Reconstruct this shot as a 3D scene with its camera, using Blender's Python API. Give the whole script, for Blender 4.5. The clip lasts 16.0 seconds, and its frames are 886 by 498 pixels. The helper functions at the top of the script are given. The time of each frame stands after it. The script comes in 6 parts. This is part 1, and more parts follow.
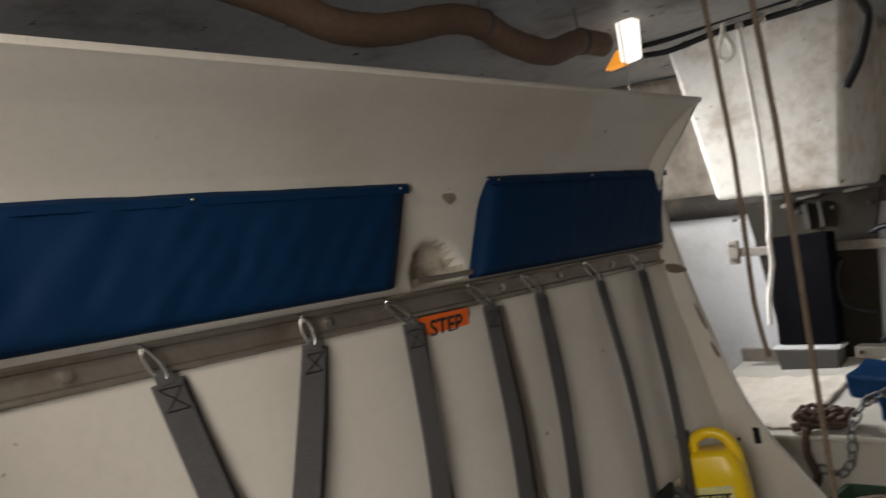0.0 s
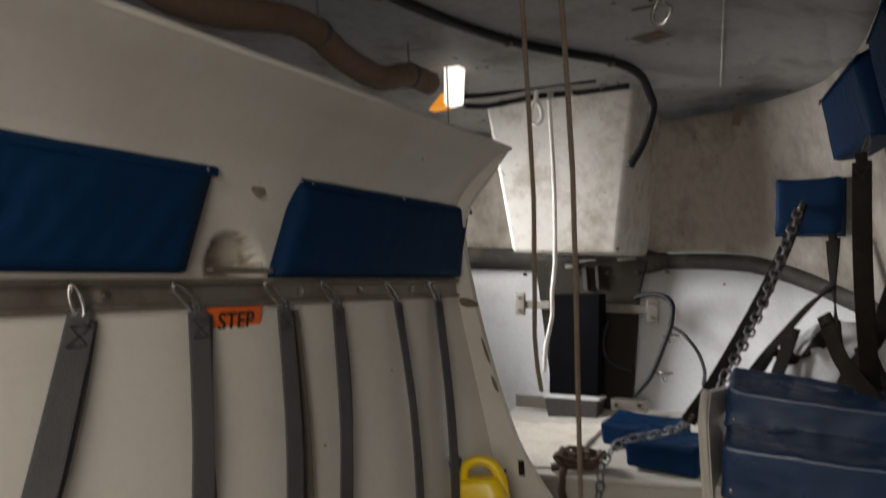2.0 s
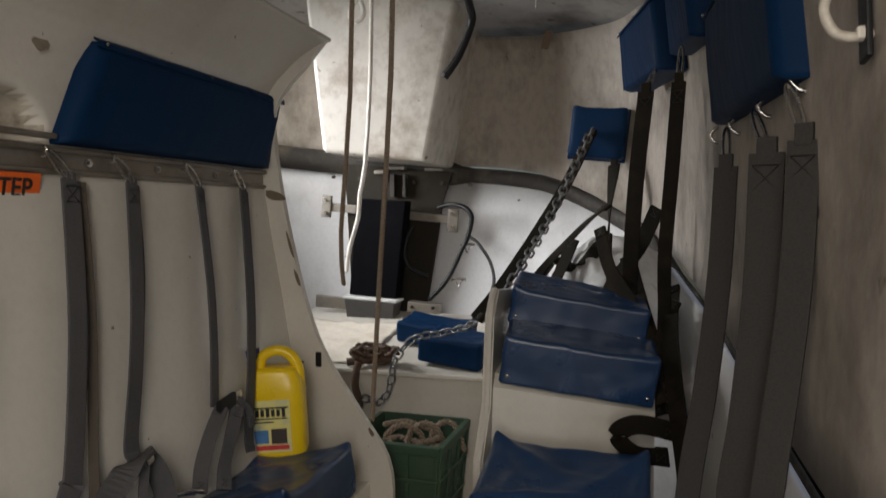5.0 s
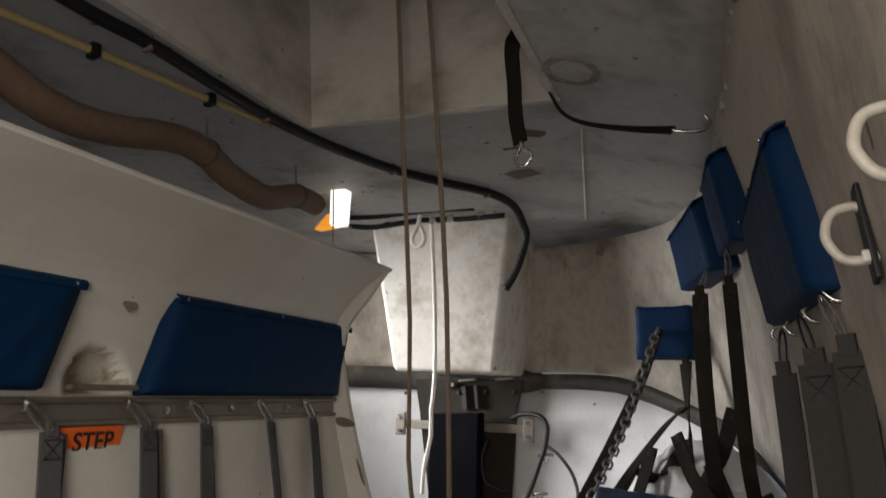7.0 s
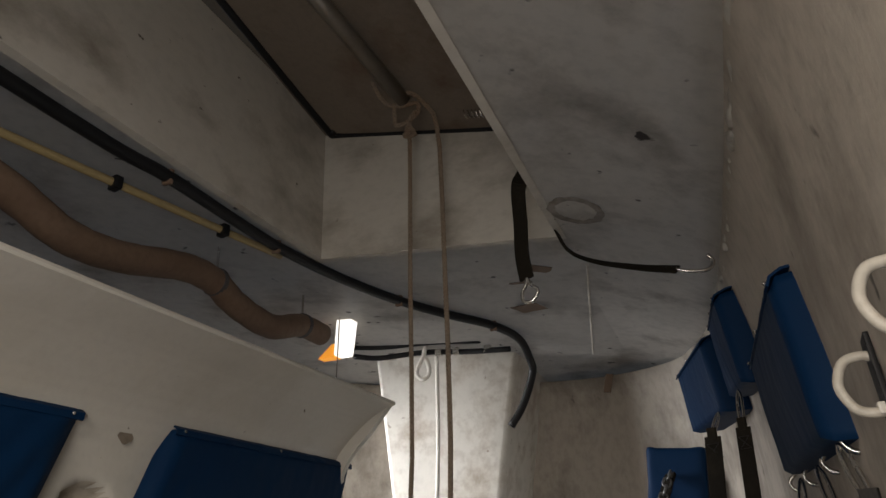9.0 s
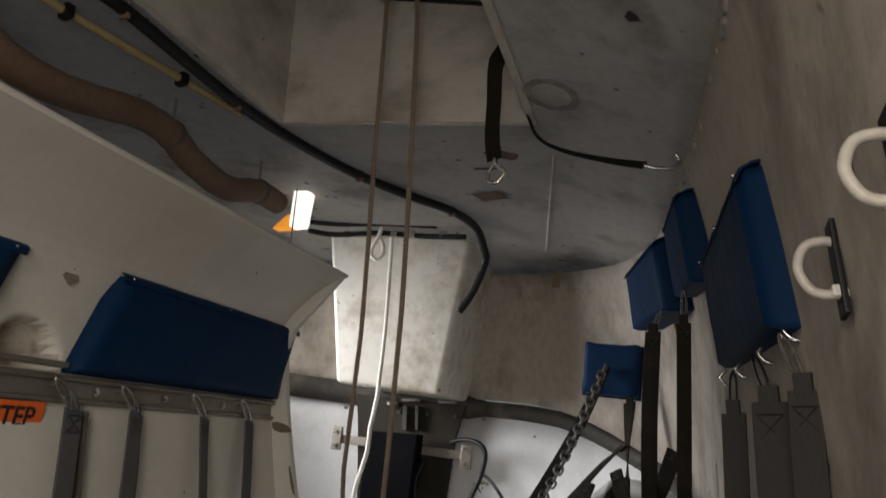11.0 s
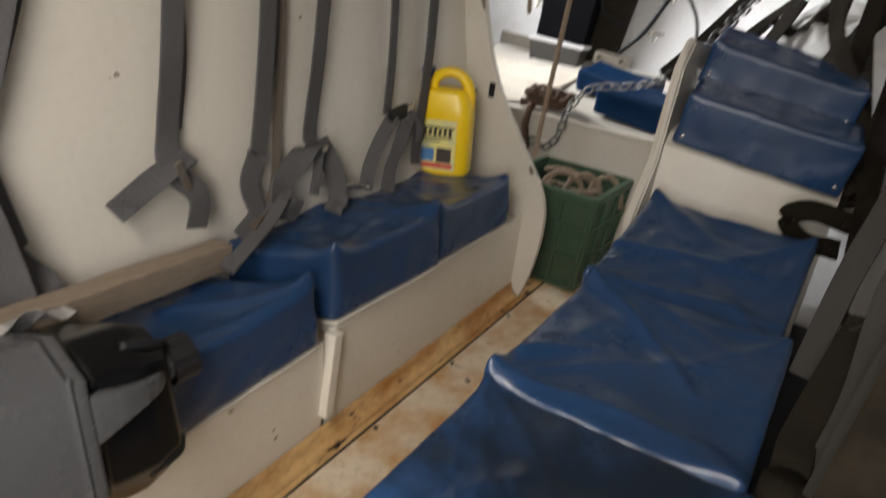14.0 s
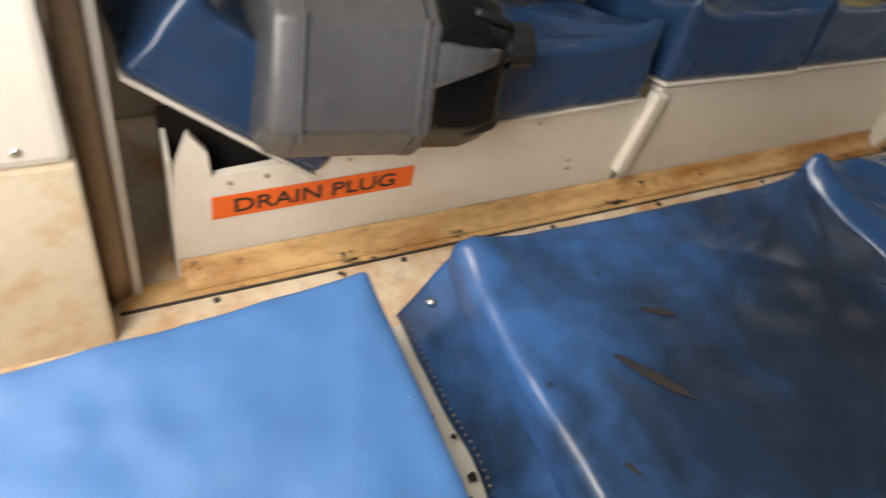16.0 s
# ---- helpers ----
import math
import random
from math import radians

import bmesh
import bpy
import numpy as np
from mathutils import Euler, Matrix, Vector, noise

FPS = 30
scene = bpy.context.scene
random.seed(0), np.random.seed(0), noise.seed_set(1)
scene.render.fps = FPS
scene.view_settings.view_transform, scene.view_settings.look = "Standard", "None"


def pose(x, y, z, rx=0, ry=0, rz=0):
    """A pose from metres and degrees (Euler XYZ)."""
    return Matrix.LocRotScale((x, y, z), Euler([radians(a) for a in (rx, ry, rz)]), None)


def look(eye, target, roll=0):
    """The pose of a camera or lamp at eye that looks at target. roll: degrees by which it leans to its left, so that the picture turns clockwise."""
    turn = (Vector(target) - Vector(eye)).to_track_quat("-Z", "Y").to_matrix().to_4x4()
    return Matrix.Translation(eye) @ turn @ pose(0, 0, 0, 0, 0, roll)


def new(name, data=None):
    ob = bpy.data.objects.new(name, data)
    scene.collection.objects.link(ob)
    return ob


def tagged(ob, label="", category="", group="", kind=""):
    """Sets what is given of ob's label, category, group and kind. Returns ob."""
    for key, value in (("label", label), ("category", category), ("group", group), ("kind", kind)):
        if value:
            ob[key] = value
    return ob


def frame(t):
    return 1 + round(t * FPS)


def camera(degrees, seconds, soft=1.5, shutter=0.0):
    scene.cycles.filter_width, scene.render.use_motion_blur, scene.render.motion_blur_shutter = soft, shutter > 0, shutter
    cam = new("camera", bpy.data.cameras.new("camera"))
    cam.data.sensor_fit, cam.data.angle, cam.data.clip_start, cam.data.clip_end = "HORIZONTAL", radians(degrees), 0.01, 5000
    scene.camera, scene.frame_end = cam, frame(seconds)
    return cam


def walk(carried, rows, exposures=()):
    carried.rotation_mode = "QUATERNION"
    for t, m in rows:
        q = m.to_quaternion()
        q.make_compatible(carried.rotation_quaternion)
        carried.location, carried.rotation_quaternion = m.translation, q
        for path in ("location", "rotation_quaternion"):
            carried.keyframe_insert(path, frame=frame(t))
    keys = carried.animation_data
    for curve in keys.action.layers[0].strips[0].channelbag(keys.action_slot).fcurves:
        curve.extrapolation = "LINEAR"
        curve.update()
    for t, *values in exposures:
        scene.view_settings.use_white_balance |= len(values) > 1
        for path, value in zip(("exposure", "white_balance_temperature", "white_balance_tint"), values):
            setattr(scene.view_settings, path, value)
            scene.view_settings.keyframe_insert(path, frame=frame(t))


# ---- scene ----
cam = camera(64.90, 16.0, shutter=0.5)
PATH = [
    (0, pose(0.0492, 0.0020, 1.2309, 93.029, 10.628, 47.658)),
    (0.5, pose(0.0523, -0.0033, 1.2123, 94.739, 9.137, 40.815)),
    (1, pose(0.0292, -0.0036, 1.1962, 98.277, 6.768, 36.125)),
    (1.5, pose(0.0420, -0.0000, 1.1868, 98.728, 5.646, 33.414)),
    (2, pose(0.0283, 0.0004, 1.1525, 94.582, 3.601, 30.887)),
    (2.5, pose(0.0091, -0.0058, 1.1204, 86.282, 1.541, 29.273)),
    (3, pose(0.0067, -0.0004, 1.1135, 81.347, 0.846, 26.289)),
    (3.5, pose(-0.0051, 0.0028, 1.0992, 80.811, -1.580, 17.996)),
    (3.7, pose(-0.0106, 0.0011, 1.0997, 80.783, -2.235, 15.365)),
    (5.8, pose(0.0613, -0.0314, 1.1229, 94.082, 1.237, 17.156)),
    (6, pose(0.0702, -0.0353, 1.1305, 96.040, 1.760, 17.968)),
    (6.5, pose(0.0770, -0.0446, 1.1456, 100.105, 2.687, 19.948)),
    (7, pose(0.0859, -0.0439, 1.1515, 103.544, 3.502, 21.733)),
    (7.5, pose(0.0985, -0.0452, 1.1699, 107.278, 4.082, 22.660)),
    (8, pose(0.1020, -0.0530, 1.1728, 112.173, 3.574, 22.554)),
    (8.2, pose(0.0957, -0.0574, 1.1734, 114.309, 3.172, 22.218)),
    (10.3, pose(0.0799, -0.0257, 1.1391, 113.415, 0.163, 20.779)),
    (10.5, pose(0.0626, -0.0275, 1.1431, 110.562, -0.553, 18.988)),
    (11, pose(0.0575, -0.0178, 1.1226, 105.592, -1.764, 16.524)),
    (11.5, pose(0.0557, -0.0107, 1.1120, 102.204, -2.872, 16.153)),
    (12, pose(0.0517, -0.0150, 1.0920, 98.140, -5.018, 17.498)),
    (12.5, pose(0.0386, -0.0020, 1.0776, 92.428, -6.465, 20.748)),
    (13, pose(0.0387, 0.0081, 1.0622, 86.066, -7.504, 24.117)),
    (13.5, pose(0.0446, -0.0005, 1.0555, 76.871, -7.096, 26.668)),
    (14, pose(0.0437, 0.0013, 1.0463, 66.146, -6.847, 31.076)),
    (14.5, pose(0.0491, 0.0051, 1.0381, 57.468, -5.861, 34.923)),
    (15, pose(0.0605, 0.0063, 1.0290, 51.007, -7.970, 41.226)),
    (15.5, pose(0.0734, -0.0187, 1.0010, 45.684, -11.992, 52.127)),
    (16, pose(0.1149, -0.0539, 0.9760, 44.095, -11.324, 64.125)),
]
walk(cam, PATH, exposures=[(0, -1.13), (2.0, -1.33), (3.7, -1.05), (6.0, -1.25), (7.5, -1.15), (10.5, -1.22), (12.2, -1.45), (13.0, -1.15), (14.0, -0.4), (14.6, -0.05), (16.0, 0.1)])


# ---- light ----
world = bpy.data.worlds.new("world")
scene.world = world
world.use_nodes = True
wn = world.node_tree
sky = wn.nodes.new("ShaderNodeTexSky")
sky.sky_type, sky.sun_disc = "NISHITA", False
sky.sun_elevation, sky.sun_rotation = radians(40), radians(120)
wn.links.new(sky.outputs["Color"], wn.nodes["Background"].inputs["Color"])
wn.nodes["Background"].inputs["Strength"].default_value = 0.1


def daylight(name, place, target, w, h, watts, colour, spread=180):
    lamp = bpy.data.lights.new(name, "AREA")
    lamp.shape, lamp.size, lamp.size_y, lamp.energy, lamp.color = "RECTANGLE", w, h, watts, colour
    lamp.spread = radians(spread)
    ob = new(name, lamp)
    ob.matrix_world = look(place, target)
    return ob


daylight("side_door_daylight", (0.08, -0.62, 1.08), (-0.70, 0.45, 0.72), 0.48, 0.90, 22.0, (1.0, 0.938, 0.885), 180)
# added lamp under the closed deckhead, to brighten floor and benches
daylight("added_floor_light", (-0.32, -0.50, 1.84), (-0.40, 0.55, 0.20), 0.55, 0.45, 19.0, (1.0, 0.90, 0.79), 150)
daylight("bow_window_daylight", (-2.10, 2.50, 1.62), (-0.50, 3.05, 1.02), 0.8, 0.7, 29.0, (0.99, 0.985, 1.0), 88)


# ---- materials ----
def node(nt, kind, **inputs):
    n = nt.nodes.new(kind)
    for k, v in inputs.items():
        n.inputs[k.replace("_", " ")].default_value = v
    return n


def material(name, base, rough=0.5, metal=0.0, stain=None, stain_amount=0.5, stain_scale=3.0, grain=0.12, grain_scale=60.0, bump=0.15, bump_scale=90.0, coat=0.0, stretch=(1, 1, 1), spots=None, spec=0.5, stain_lo=0.5, wear_shade=None):
    """Painted, moulded or woven surface: base colour, broad stains, fine grain and fine relief."""
    m = bpy.data.materials.new(name)
    m.use_nodes = True
    nt = m.node_tree
    bsdf = nt.nodes["Principled BSDF"]
    bsdf.inputs["Roughness"].default_value = rough
    bsdf.inputs["Metallic"].default_value = metal
    bsdf.inputs["Coat Weight"].default_value = coat
    bsdf.inputs["Specular IOR Level"].default_value = spec
    where = nt.nodes.new("ShaderNodeTexCoord")
    mapping = nt.nodes.new("ShaderNodeMapping")
    mapping.inputs["Scale"].default_value = stretch
    nt.links.new(where.outputs["Object"], mapping.inputs["Vector"])
    vec = mapping.outputs["Vector"]

    def mix(a, b, fac, mode="MIX"):
        n = nt.nodes.new("ShaderNodeMix")
        n.data_type, n.blend_type = "RGBA", mode
        for value, socket in ((fac, n.inputs[0]), (a, n.inputs[6]), (b, n.inputs[7])):
            if isinstance(value, (int, float, tuple)):
                socket.default_value = value if not isinstance(value, tuple) else (*value, 1.0)[:4]
            else:
                nt.links.new(value, socket)
        return n.outputs[2]

    def ramp(value, lo, hi, a=0.0, b=1.0):
        n = nt.nodes.new("ShaderNodeMapRange")
        nt.links.new(value, n.inputs[0])
        for i, v in enumerate((lo, hi, a, b)):
            n.inputs[i + 1].default_value = v
        return n.outputs[0]

    def cloud(scale, detail=5.0, roughness=0.6):
        n = node(nt, "ShaderNodeTexNoise", Scale=scale, Detail=detail, Roughness=roughness)
        nt.links.new(vec, n.inputs["Vector"])
        return n.outputs["Fac"]

    colour = (*base, 1.0)
    fine = cloud(grain_scale, 4.0)
    colour = mix(colour, tuple(c * 0.55 for c in base), ramp(fine, 0.45, 0.75, 0.0, grain * 2.5))
    if stain:
        broad = cloud(stain_scale, 7.0, 0.65)
        colour = mix(colour, tuple(stain), ramp(broad, stain_lo, stain_lo + 0.2, 0.0, stain_amount))
    # dark patch round a point: wear, deepened where the light falls off
    if wear_shade:
        (cx, cy, cz), near, far, tint = wear_shade
        gap = node(nt, "ShaderNodeVectorMath")
        gap.operation = "DISTANCE"
        gap.inputs[1].default_value = (cx, cy, cz)
        wobble = nt.nodes.new("ShaderNodeMix")
        wobble.data_type, wobble.blend_type = "RGBA", "LINEAR_LIGHT"
        wobble.inputs[0].default_value = 0.16
        rough_edge = node(nt, "ShaderNodeTexNoise", Scale=9.0, Detail=5.0, Roughness=0.65)
        nt.links.new(vec, rough_edge.inputs["Vector"])
        nt.links.new(vec, wobble.inputs[6])
        nt.links.new(rough_edge.outputs["Color"], wobble.inputs[7])
        nt.links.new(wobble.outputs[2], gap.inputs[0])
        colour = mix(colour, tuple(tint), ramp(gap.outputs["Value"], near, far, 0.9, 0.0))
    if spots:
        speck = cloud(spots[0], 3.0, 0.5)
        colour = mix(colour, tuple(spots[1]), ramp(speck, spots[2], spots[2] + 0.05))
    nt.links.new(colour, bsdf.inputs["Base Color"])
    nt.links.new(ramp(cloud(stain_scale * 2.3), 0.3, 0.7, max(0.02, rough - 0.035), min(1.0, rough + 0.035)), bsdf.inputs["Roughness"])
    if bump:
        b = node(nt, "ShaderNodeBump", Strength=bump, Distance=0.004)
        nt.links.new(cloud(bump_scale, 6.0), b.inputs["Height"])
        nt.links.new(b.outputs["Normal"], bsdf.inputs["Normal"])
    return m


GRP = material("cream gelcoat", (0.60, 0.57, 0.505), 0.38, stain=(0.40, 0.36, 0.28), stain_amount=0.35, stain_scale=2.2, grain=0.05, bump=0.06, spots=(38.0, (0.12, 0.09, 0.06), 0.745))
CEIL = material("grey painted deckhead", (0.58, 0.545, 0.49), 0.5, stain=(0.17, 0.15, 0.125), stain_amount=0.75, stain_scale=3.2, stain_lo=0.52, spec=0.3, grain=0.14, grain_scale=30.0, bump=0.3, bump_scale=22.0, spots=(17.0, (0.06, 0.05, 0.045), 0.69))
RUSTY = material("rust-stained edging", (0.66, 0.43, 0.19), 0.5, stain=(0.36, 0.15, 0.035), stain_amount=0.9, stain_scale=8.0, stain_lo=0.42, grain=0.3, bump=0.3, spots=(34.0, (0.03, 0.02, 0.015), 0.63), stretch=(1, 0.45, 1))
CANOPY = material("raw grey laminate", (0.43, 0.385, 0.33), 0.55, stain=(0.11, 0.09, 0.07), stain_amount=0.85, stain_scale=2.6, stain_lo=0.47, spec=0.3, grain=0.18, grain_scale=34.0, bump=0.5, bump_scale=26.0, spots=(16.0, (0.08, 0.07, 0.06), 0.70), stretch=(1, 1, 0.7))
HULL = material("white hull laminate", (0.72, 0.72, 0.72), 0.55, spec=0.3, stain=(0.44, 0.43, 0.40), stain_amount=0.5, stain_scale=3.0, grain=0.07, bump=0.12, spots=(26.0, (0.25, 0.20, 0.15), 0.74))
PILLAR = material("stained white laminate", (0.62, 0.59, 0.53), 0.5, stain=(0.30, 0.23, 0.16), stain_amount=0.7, stain_scale=5.0, grain=0.12, grain_scale=20.0, bump=0.3, bump_scale=30.0, spots=(22.0, (0.2, 0.15, 0.1), 0.70))
BENCH = material("white gelcoat bench front", (0.70, 0.665, 0.59), 0.36, stain=(0.55, 0.47, 0.36), stain_amount=0.45, stain_scale=3.5, grain=0.05, bump=0.06, spots=(34.0, (0.16, 0.11, 0.07), 0.73))
FLOOR = material("cream floor with rust stains", (0.72, 0.62, 0.47), 0.42, stain=(0.50, 0.26, 0.08), stain_amount=0.9, stain_scale=6.0, stain_lo=0.43, grain=0.2, grain_scale=60.0, bump=0.2, spots=(30.0, (0.05, 0.03, 0.02), 0.69))
# lighter copy of the blue: fading, plus daylight put into the colour
FADED_LIT = material("faded and lit blue coated fabric", (0.046, 0.125, 0.295), 0.36, stain=(0.034, 0.092, 0.22), stain_amount=0.5, stain_scale=7.0, stain_lo=0.45, grain=0.08, grain_scale=35.0, bump=0.12, bump_scale=45.0, spec=0.45, spots=(60.0, (0.45, 0.52, 0.62), 0.765))
BLUE = material("blue coated fabric", (0.014, 0.044, 0.115), 0.29, spec=0.65, stain_lo=0.5, stain=(0.010, 0.022, 0.048), stain_amount=0.6, stain_scale=3.0, grain=0.05, grain_scale=160.0, bump=0.10, bump_scale=45.0)
# the patch holds grime and the dimmer light towards bow and wall
SCUFFED = material("scuffed blue coated fabric", (0.026, 0.076, 0.20), 0.30, spec=0.42, stain_lo=0.40, stain=(0.010, 0.020, 0.040), stain_amount=0.88, stain_scale=5.0, grain=0.14, grain_scale=40.0, bump=0.15, bump_scale=45.0, spots=(26.0, (0.012, 0.012, 0.014), 0.71), wear_shade=((0.08, 0.10, 0.05), 0.14, 0.33, (0.007, 0.012, 0.021)))
BLUEPAD = material("blue padded vinyl", (0.002, 0.021, 0.064), 0.6, spec=0.12, stain=(0.002, 0.014, 0.05), stain_amount=0.5, stain_scale=3.0, grain=0.05, grain_scale=160.0, bump=0.2, bump_scale=25.0)
WEB = material("grey polyester webbing", (0.095, 0.092, 0.094), 0.75, spec=0.2, stain=(0.05, 0.05, 0.05), grain=0.25, grain_scale=300.0, bump=0.5, bump_scale=420.0)
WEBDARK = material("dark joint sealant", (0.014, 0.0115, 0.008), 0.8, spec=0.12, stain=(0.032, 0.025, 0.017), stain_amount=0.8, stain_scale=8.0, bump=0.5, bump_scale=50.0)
STEEL = material("stainless steel", (0.62, 0.60, 0.57), 0.25, 1.0, stain=(0.3, 0.22, 0.15), stain_amount=0.4, stain_scale=18.0, bump=0.05)
ALU = material("weathered aluminium", (0.27, 0.245, 0.21), 0.45, 0.7, stain=(0.18, 0.13, 0.09), stain_amount=0.7, stain_scale=9.0, bump=0.12)
DARK = material("dark joint sealant", (0.035, 0.03, 0.025), 0.7, stain=(0.12, 0.10, 0.07), stain_amount=0.8, stain_scale=8.0, bump=0.5, bump_scale=50.0)
BLACK = material("black rubber", (0.009, 0.009, 0.010), 0.5, spec=0.3, grain=0.1, bump=0.15)
PLASTIC = material("dark grey moulded plastic", (0.072, 0.074, 0.078), 0.28, spec=0.6, grain=0.08, grain_scale=200.0, bump=0.15, bump_scale=260.0, stain=(0.025, 0.025, 0.027), stain_amount=0.5, stain_scale=5.0)
YELLOW = material("yellow plastic bottle", (0.85, 0.58, 0.01), 0.3, grain=0.02, bump=0.03)
GREEN = material("faded green plastic crate", (0.042, 0.086, 0.052), 0.5, stain=(0.07, 0.09, 0.06), stain_amount=0.6, stain_scale=8.0, bump=0.15)
WOOD = material("dirty sawn timber", (0.26, 0.205, 0.15), 0.75, stain=(0.12, 0.085, 0.06), stain_amount=0.8, stain_scale=4.0, grain=0.3, grain_scale=40.0, bump=0.5, bump_scale=50.0, stretch=(6, 0.6, 6))
ORANGE = material("orange sticker", (0.80, 0.135, 0.012), 0.4, stain=(0.55, 0.09, 0.012), stain_amount=0.3, bump=0.03)
HOSE = material("tan fabric hose", (0.185, 0.122, 0.083), 0.8, stain=(0.12, 0.07, 0.045), stain_amount=0.6, stain_scale=5.0, grain=0.2, bump=0.35, bump_scale=60.0)
ROPE = material("brown hemp rope", (0.26, 0.20, 0.145), 0.85, stain=(0.17, 0.075, 0.03), stain_amount=0.8, stain_scale=3.2, stain_lo=0.52, grain=0.4, grain_scale=160.0, bump=0.5)
WHITEROPE = material("white nylon cord", (0.84, 0.81, 0.75), 0.7, stain=(0.5, 0.38, 0.28), stain_amount=0.3, stain_scale=6.0, bump=0.3)
INK = material("black print", (0.015, 0.013, 0.012), 0.5, bump=0.0)


# ---- building helpers ----
def part(name, bm, mat, parent=None, label="", smooth=False):
    me = bpy.data.meshes.new(name)
    bm.normal_update()
    bm.to_mesh(me)
    bm.free()
    me.materials.append(mat)
    if smooth:
        me.shade_smooth()
    ob = new(name, me)
    if parent:
        ob.parent = parent
    if label:
        ob["label"] = label
    return ob


def thing(name, label, category, group="", place=None):
    ob = new(name)
    if place is not None:
        ob.matrix_world = place if isinstance(place, Matrix) else Matrix.Translation(place)
    return tagged(ob, label, category, group)


def box(sx, sy, sz, bevel=0.0, m=None, seg=2):
    """A bevelled block whose middle is the origin, moved by m."""
    bm = bmesh.new()
    bmesh.ops.create_cube(bm, size=1.0, matrix=Matrix.Diagonal((sx, sy, sz, 1)))
    if bevel:
        bmesh.ops.bevel(bm, geom=bm.edges[:], offset=bevel, segments=seg, affect="EDGES", profile=0.6)
    if m is not None:
        bmesh.ops.transform(bm, matrix=m, verts=bm.verts[:])
    return bm


def at(x, y, z):
    return Matrix.Translation((x, y, z))


def merge(*parts):
    out = bmesh.new()
    me = bpy.data.meshes.new("scratch")
    for bm in parts:
        bm.to_mesh(me)
        bm.free()
        out.from_mesh(me)
    bpy.data.meshes.remove(me)
    return out


def smooth_path(points, n=8):
    """Catmull-Rom through the points."""
    pts = [Vector(p) for p in points]
    pts = [pts[0] * 2 - pts[1]] + pts + [pts[-1] * 2 - pts[-2]]
    out = []
    for a, b, c, d in zip(pts, pts[1:], pts[2:], pts[3:]):
        for i in range(n):
            t = i / n
            out.append(0.5 * (2 * b + (c - a) * t + (2 * a - 5 * b + 4 * c - d) * t * t + (3 * b - a - 3 * c + d) * t ** 3))
    return out + [pts[-2]]


def frames_along(path, up=(0, 0, 1)):
    side = None
    for i, p in enumerate(path):
        d = (path[min(i + 1, len(path) - 1)] - path[max(i - 1, 0)]).normalized()
        if side is None:
            side = d.cross(Vector(up))
            if side.length < 0.05:
                side = d.cross(Vector((1, 0, 0)))
        side = (side - d * side.dot(d)).normalized()
        yield p, d, side, side.cross(d).normalized()


def tube(points, r, n=10, smooth=8, radius=None, ends=True):
    """A round bar along a smooth path; radius(i, k) may vary it."""
    path = smooth_path(points, smooth) if smooth else [Vector(p) for p in points]
    bm, rings = bmesh.new(), []
    for i, (p, d, u, v) in enumerate(frames_along(path)):
        ring = []
        for k in range(n):
            a = 2 * math.pi * k / n
            rr = r * (radius(i, k) if radius else 1.0)
            ring.append(bm.verts.new(p + (u * math.cos(a) + v * math.sin(a)) * rr))
        rings.append(ring)
    for a, b in zip(rings, rings[1:]):
        for k in range(n):
            bm.faces.new((a[k], a[(k + 1) % n], b[(k + 1) % n], b[k]))
    if ends:
        bm.faces.new(rings[0][::-1])
        bm.faces.new(rings[-1])
    bmesh.ops.recalc_face_normals(bm, faces=bm.faces[:])
    return bm


def laid_rope(points, r, pitch=0.045, strands=3, n=10):
    """A laid rope: strands wound round one another along the path."""
    path = smooth_path(points, 2)
    length, dense = 0.0, []
    for a, b in zip(path, path[1:]):
        steps = max(1, int((b - a).length / (pitch / 6)))
        dense += [a.lerp(b, i / steps) for i in range(steps)]
    dense.append(path[-1])
    spans = [0.0]
    for a, b in zip(dense, dense[1:]):
        spans.append(spans[-1] + (b - a).length)
    fr = list(frames_along(dense))
    bms = []
    for s in range(strands):
        line = []
        for (p, d, u, v), l in zip(fr, spans):
            a = 2 * math.pi * (l / pitch + s / strands)
            line.append(p + (u * math.cos(a) + v * math.sin(a)) * r * 0.62)
        bms.append(tube(line, r * 0.46, 7, 0))
    return merge(*bms)


def ribbon(points, width, thick=0.003, side=(0, 1, 0), smooth=6, twist=None, edge=0.0):
    """A webbing strap along a smooth path; its width lies along side, turned by twist(t) degrees."""
    path = smooth_path(points, smooth)
    bm, rings = bmesh.new(), []
    m = len(path) - 1
    for i, p in enumerate(path):
        d = (path[min(i + 1, m)] - path[max(i - 1, 0)]).normalized()
        u = Vector(side)
        u = (u - d * u.dot(d)).normalized()
        if twist:
            u = Matrix.Rotation(radians(twist(i / m)), 3, d) @ u
        v = d.cross(u).normalized()
        w = width * 0.5
        rings.append([bm.verts.new(p + u * a * w + v * b * thick * 0.5) for a, b in ((-1, -1), (-0.85, -1.25), (0.85, -1.25), (1, -1), (1, 1), (0.85, 1.25), (-0.85, 1.25), (-1, 1))])
    k = 8
    for a, b in zip(rings, rings[1:]):
        for j in range(k):
            bm.faces.new((a[j], a[(j + 1) % k], b[(j + 1) % k], b[j]))
    bm.faces.new(rings[0][::-1])
    bm.faces.new(rings[-1])
    bmesh.ops.recalc_face_normals(bm, faces=bm.faces[:])
    return bm


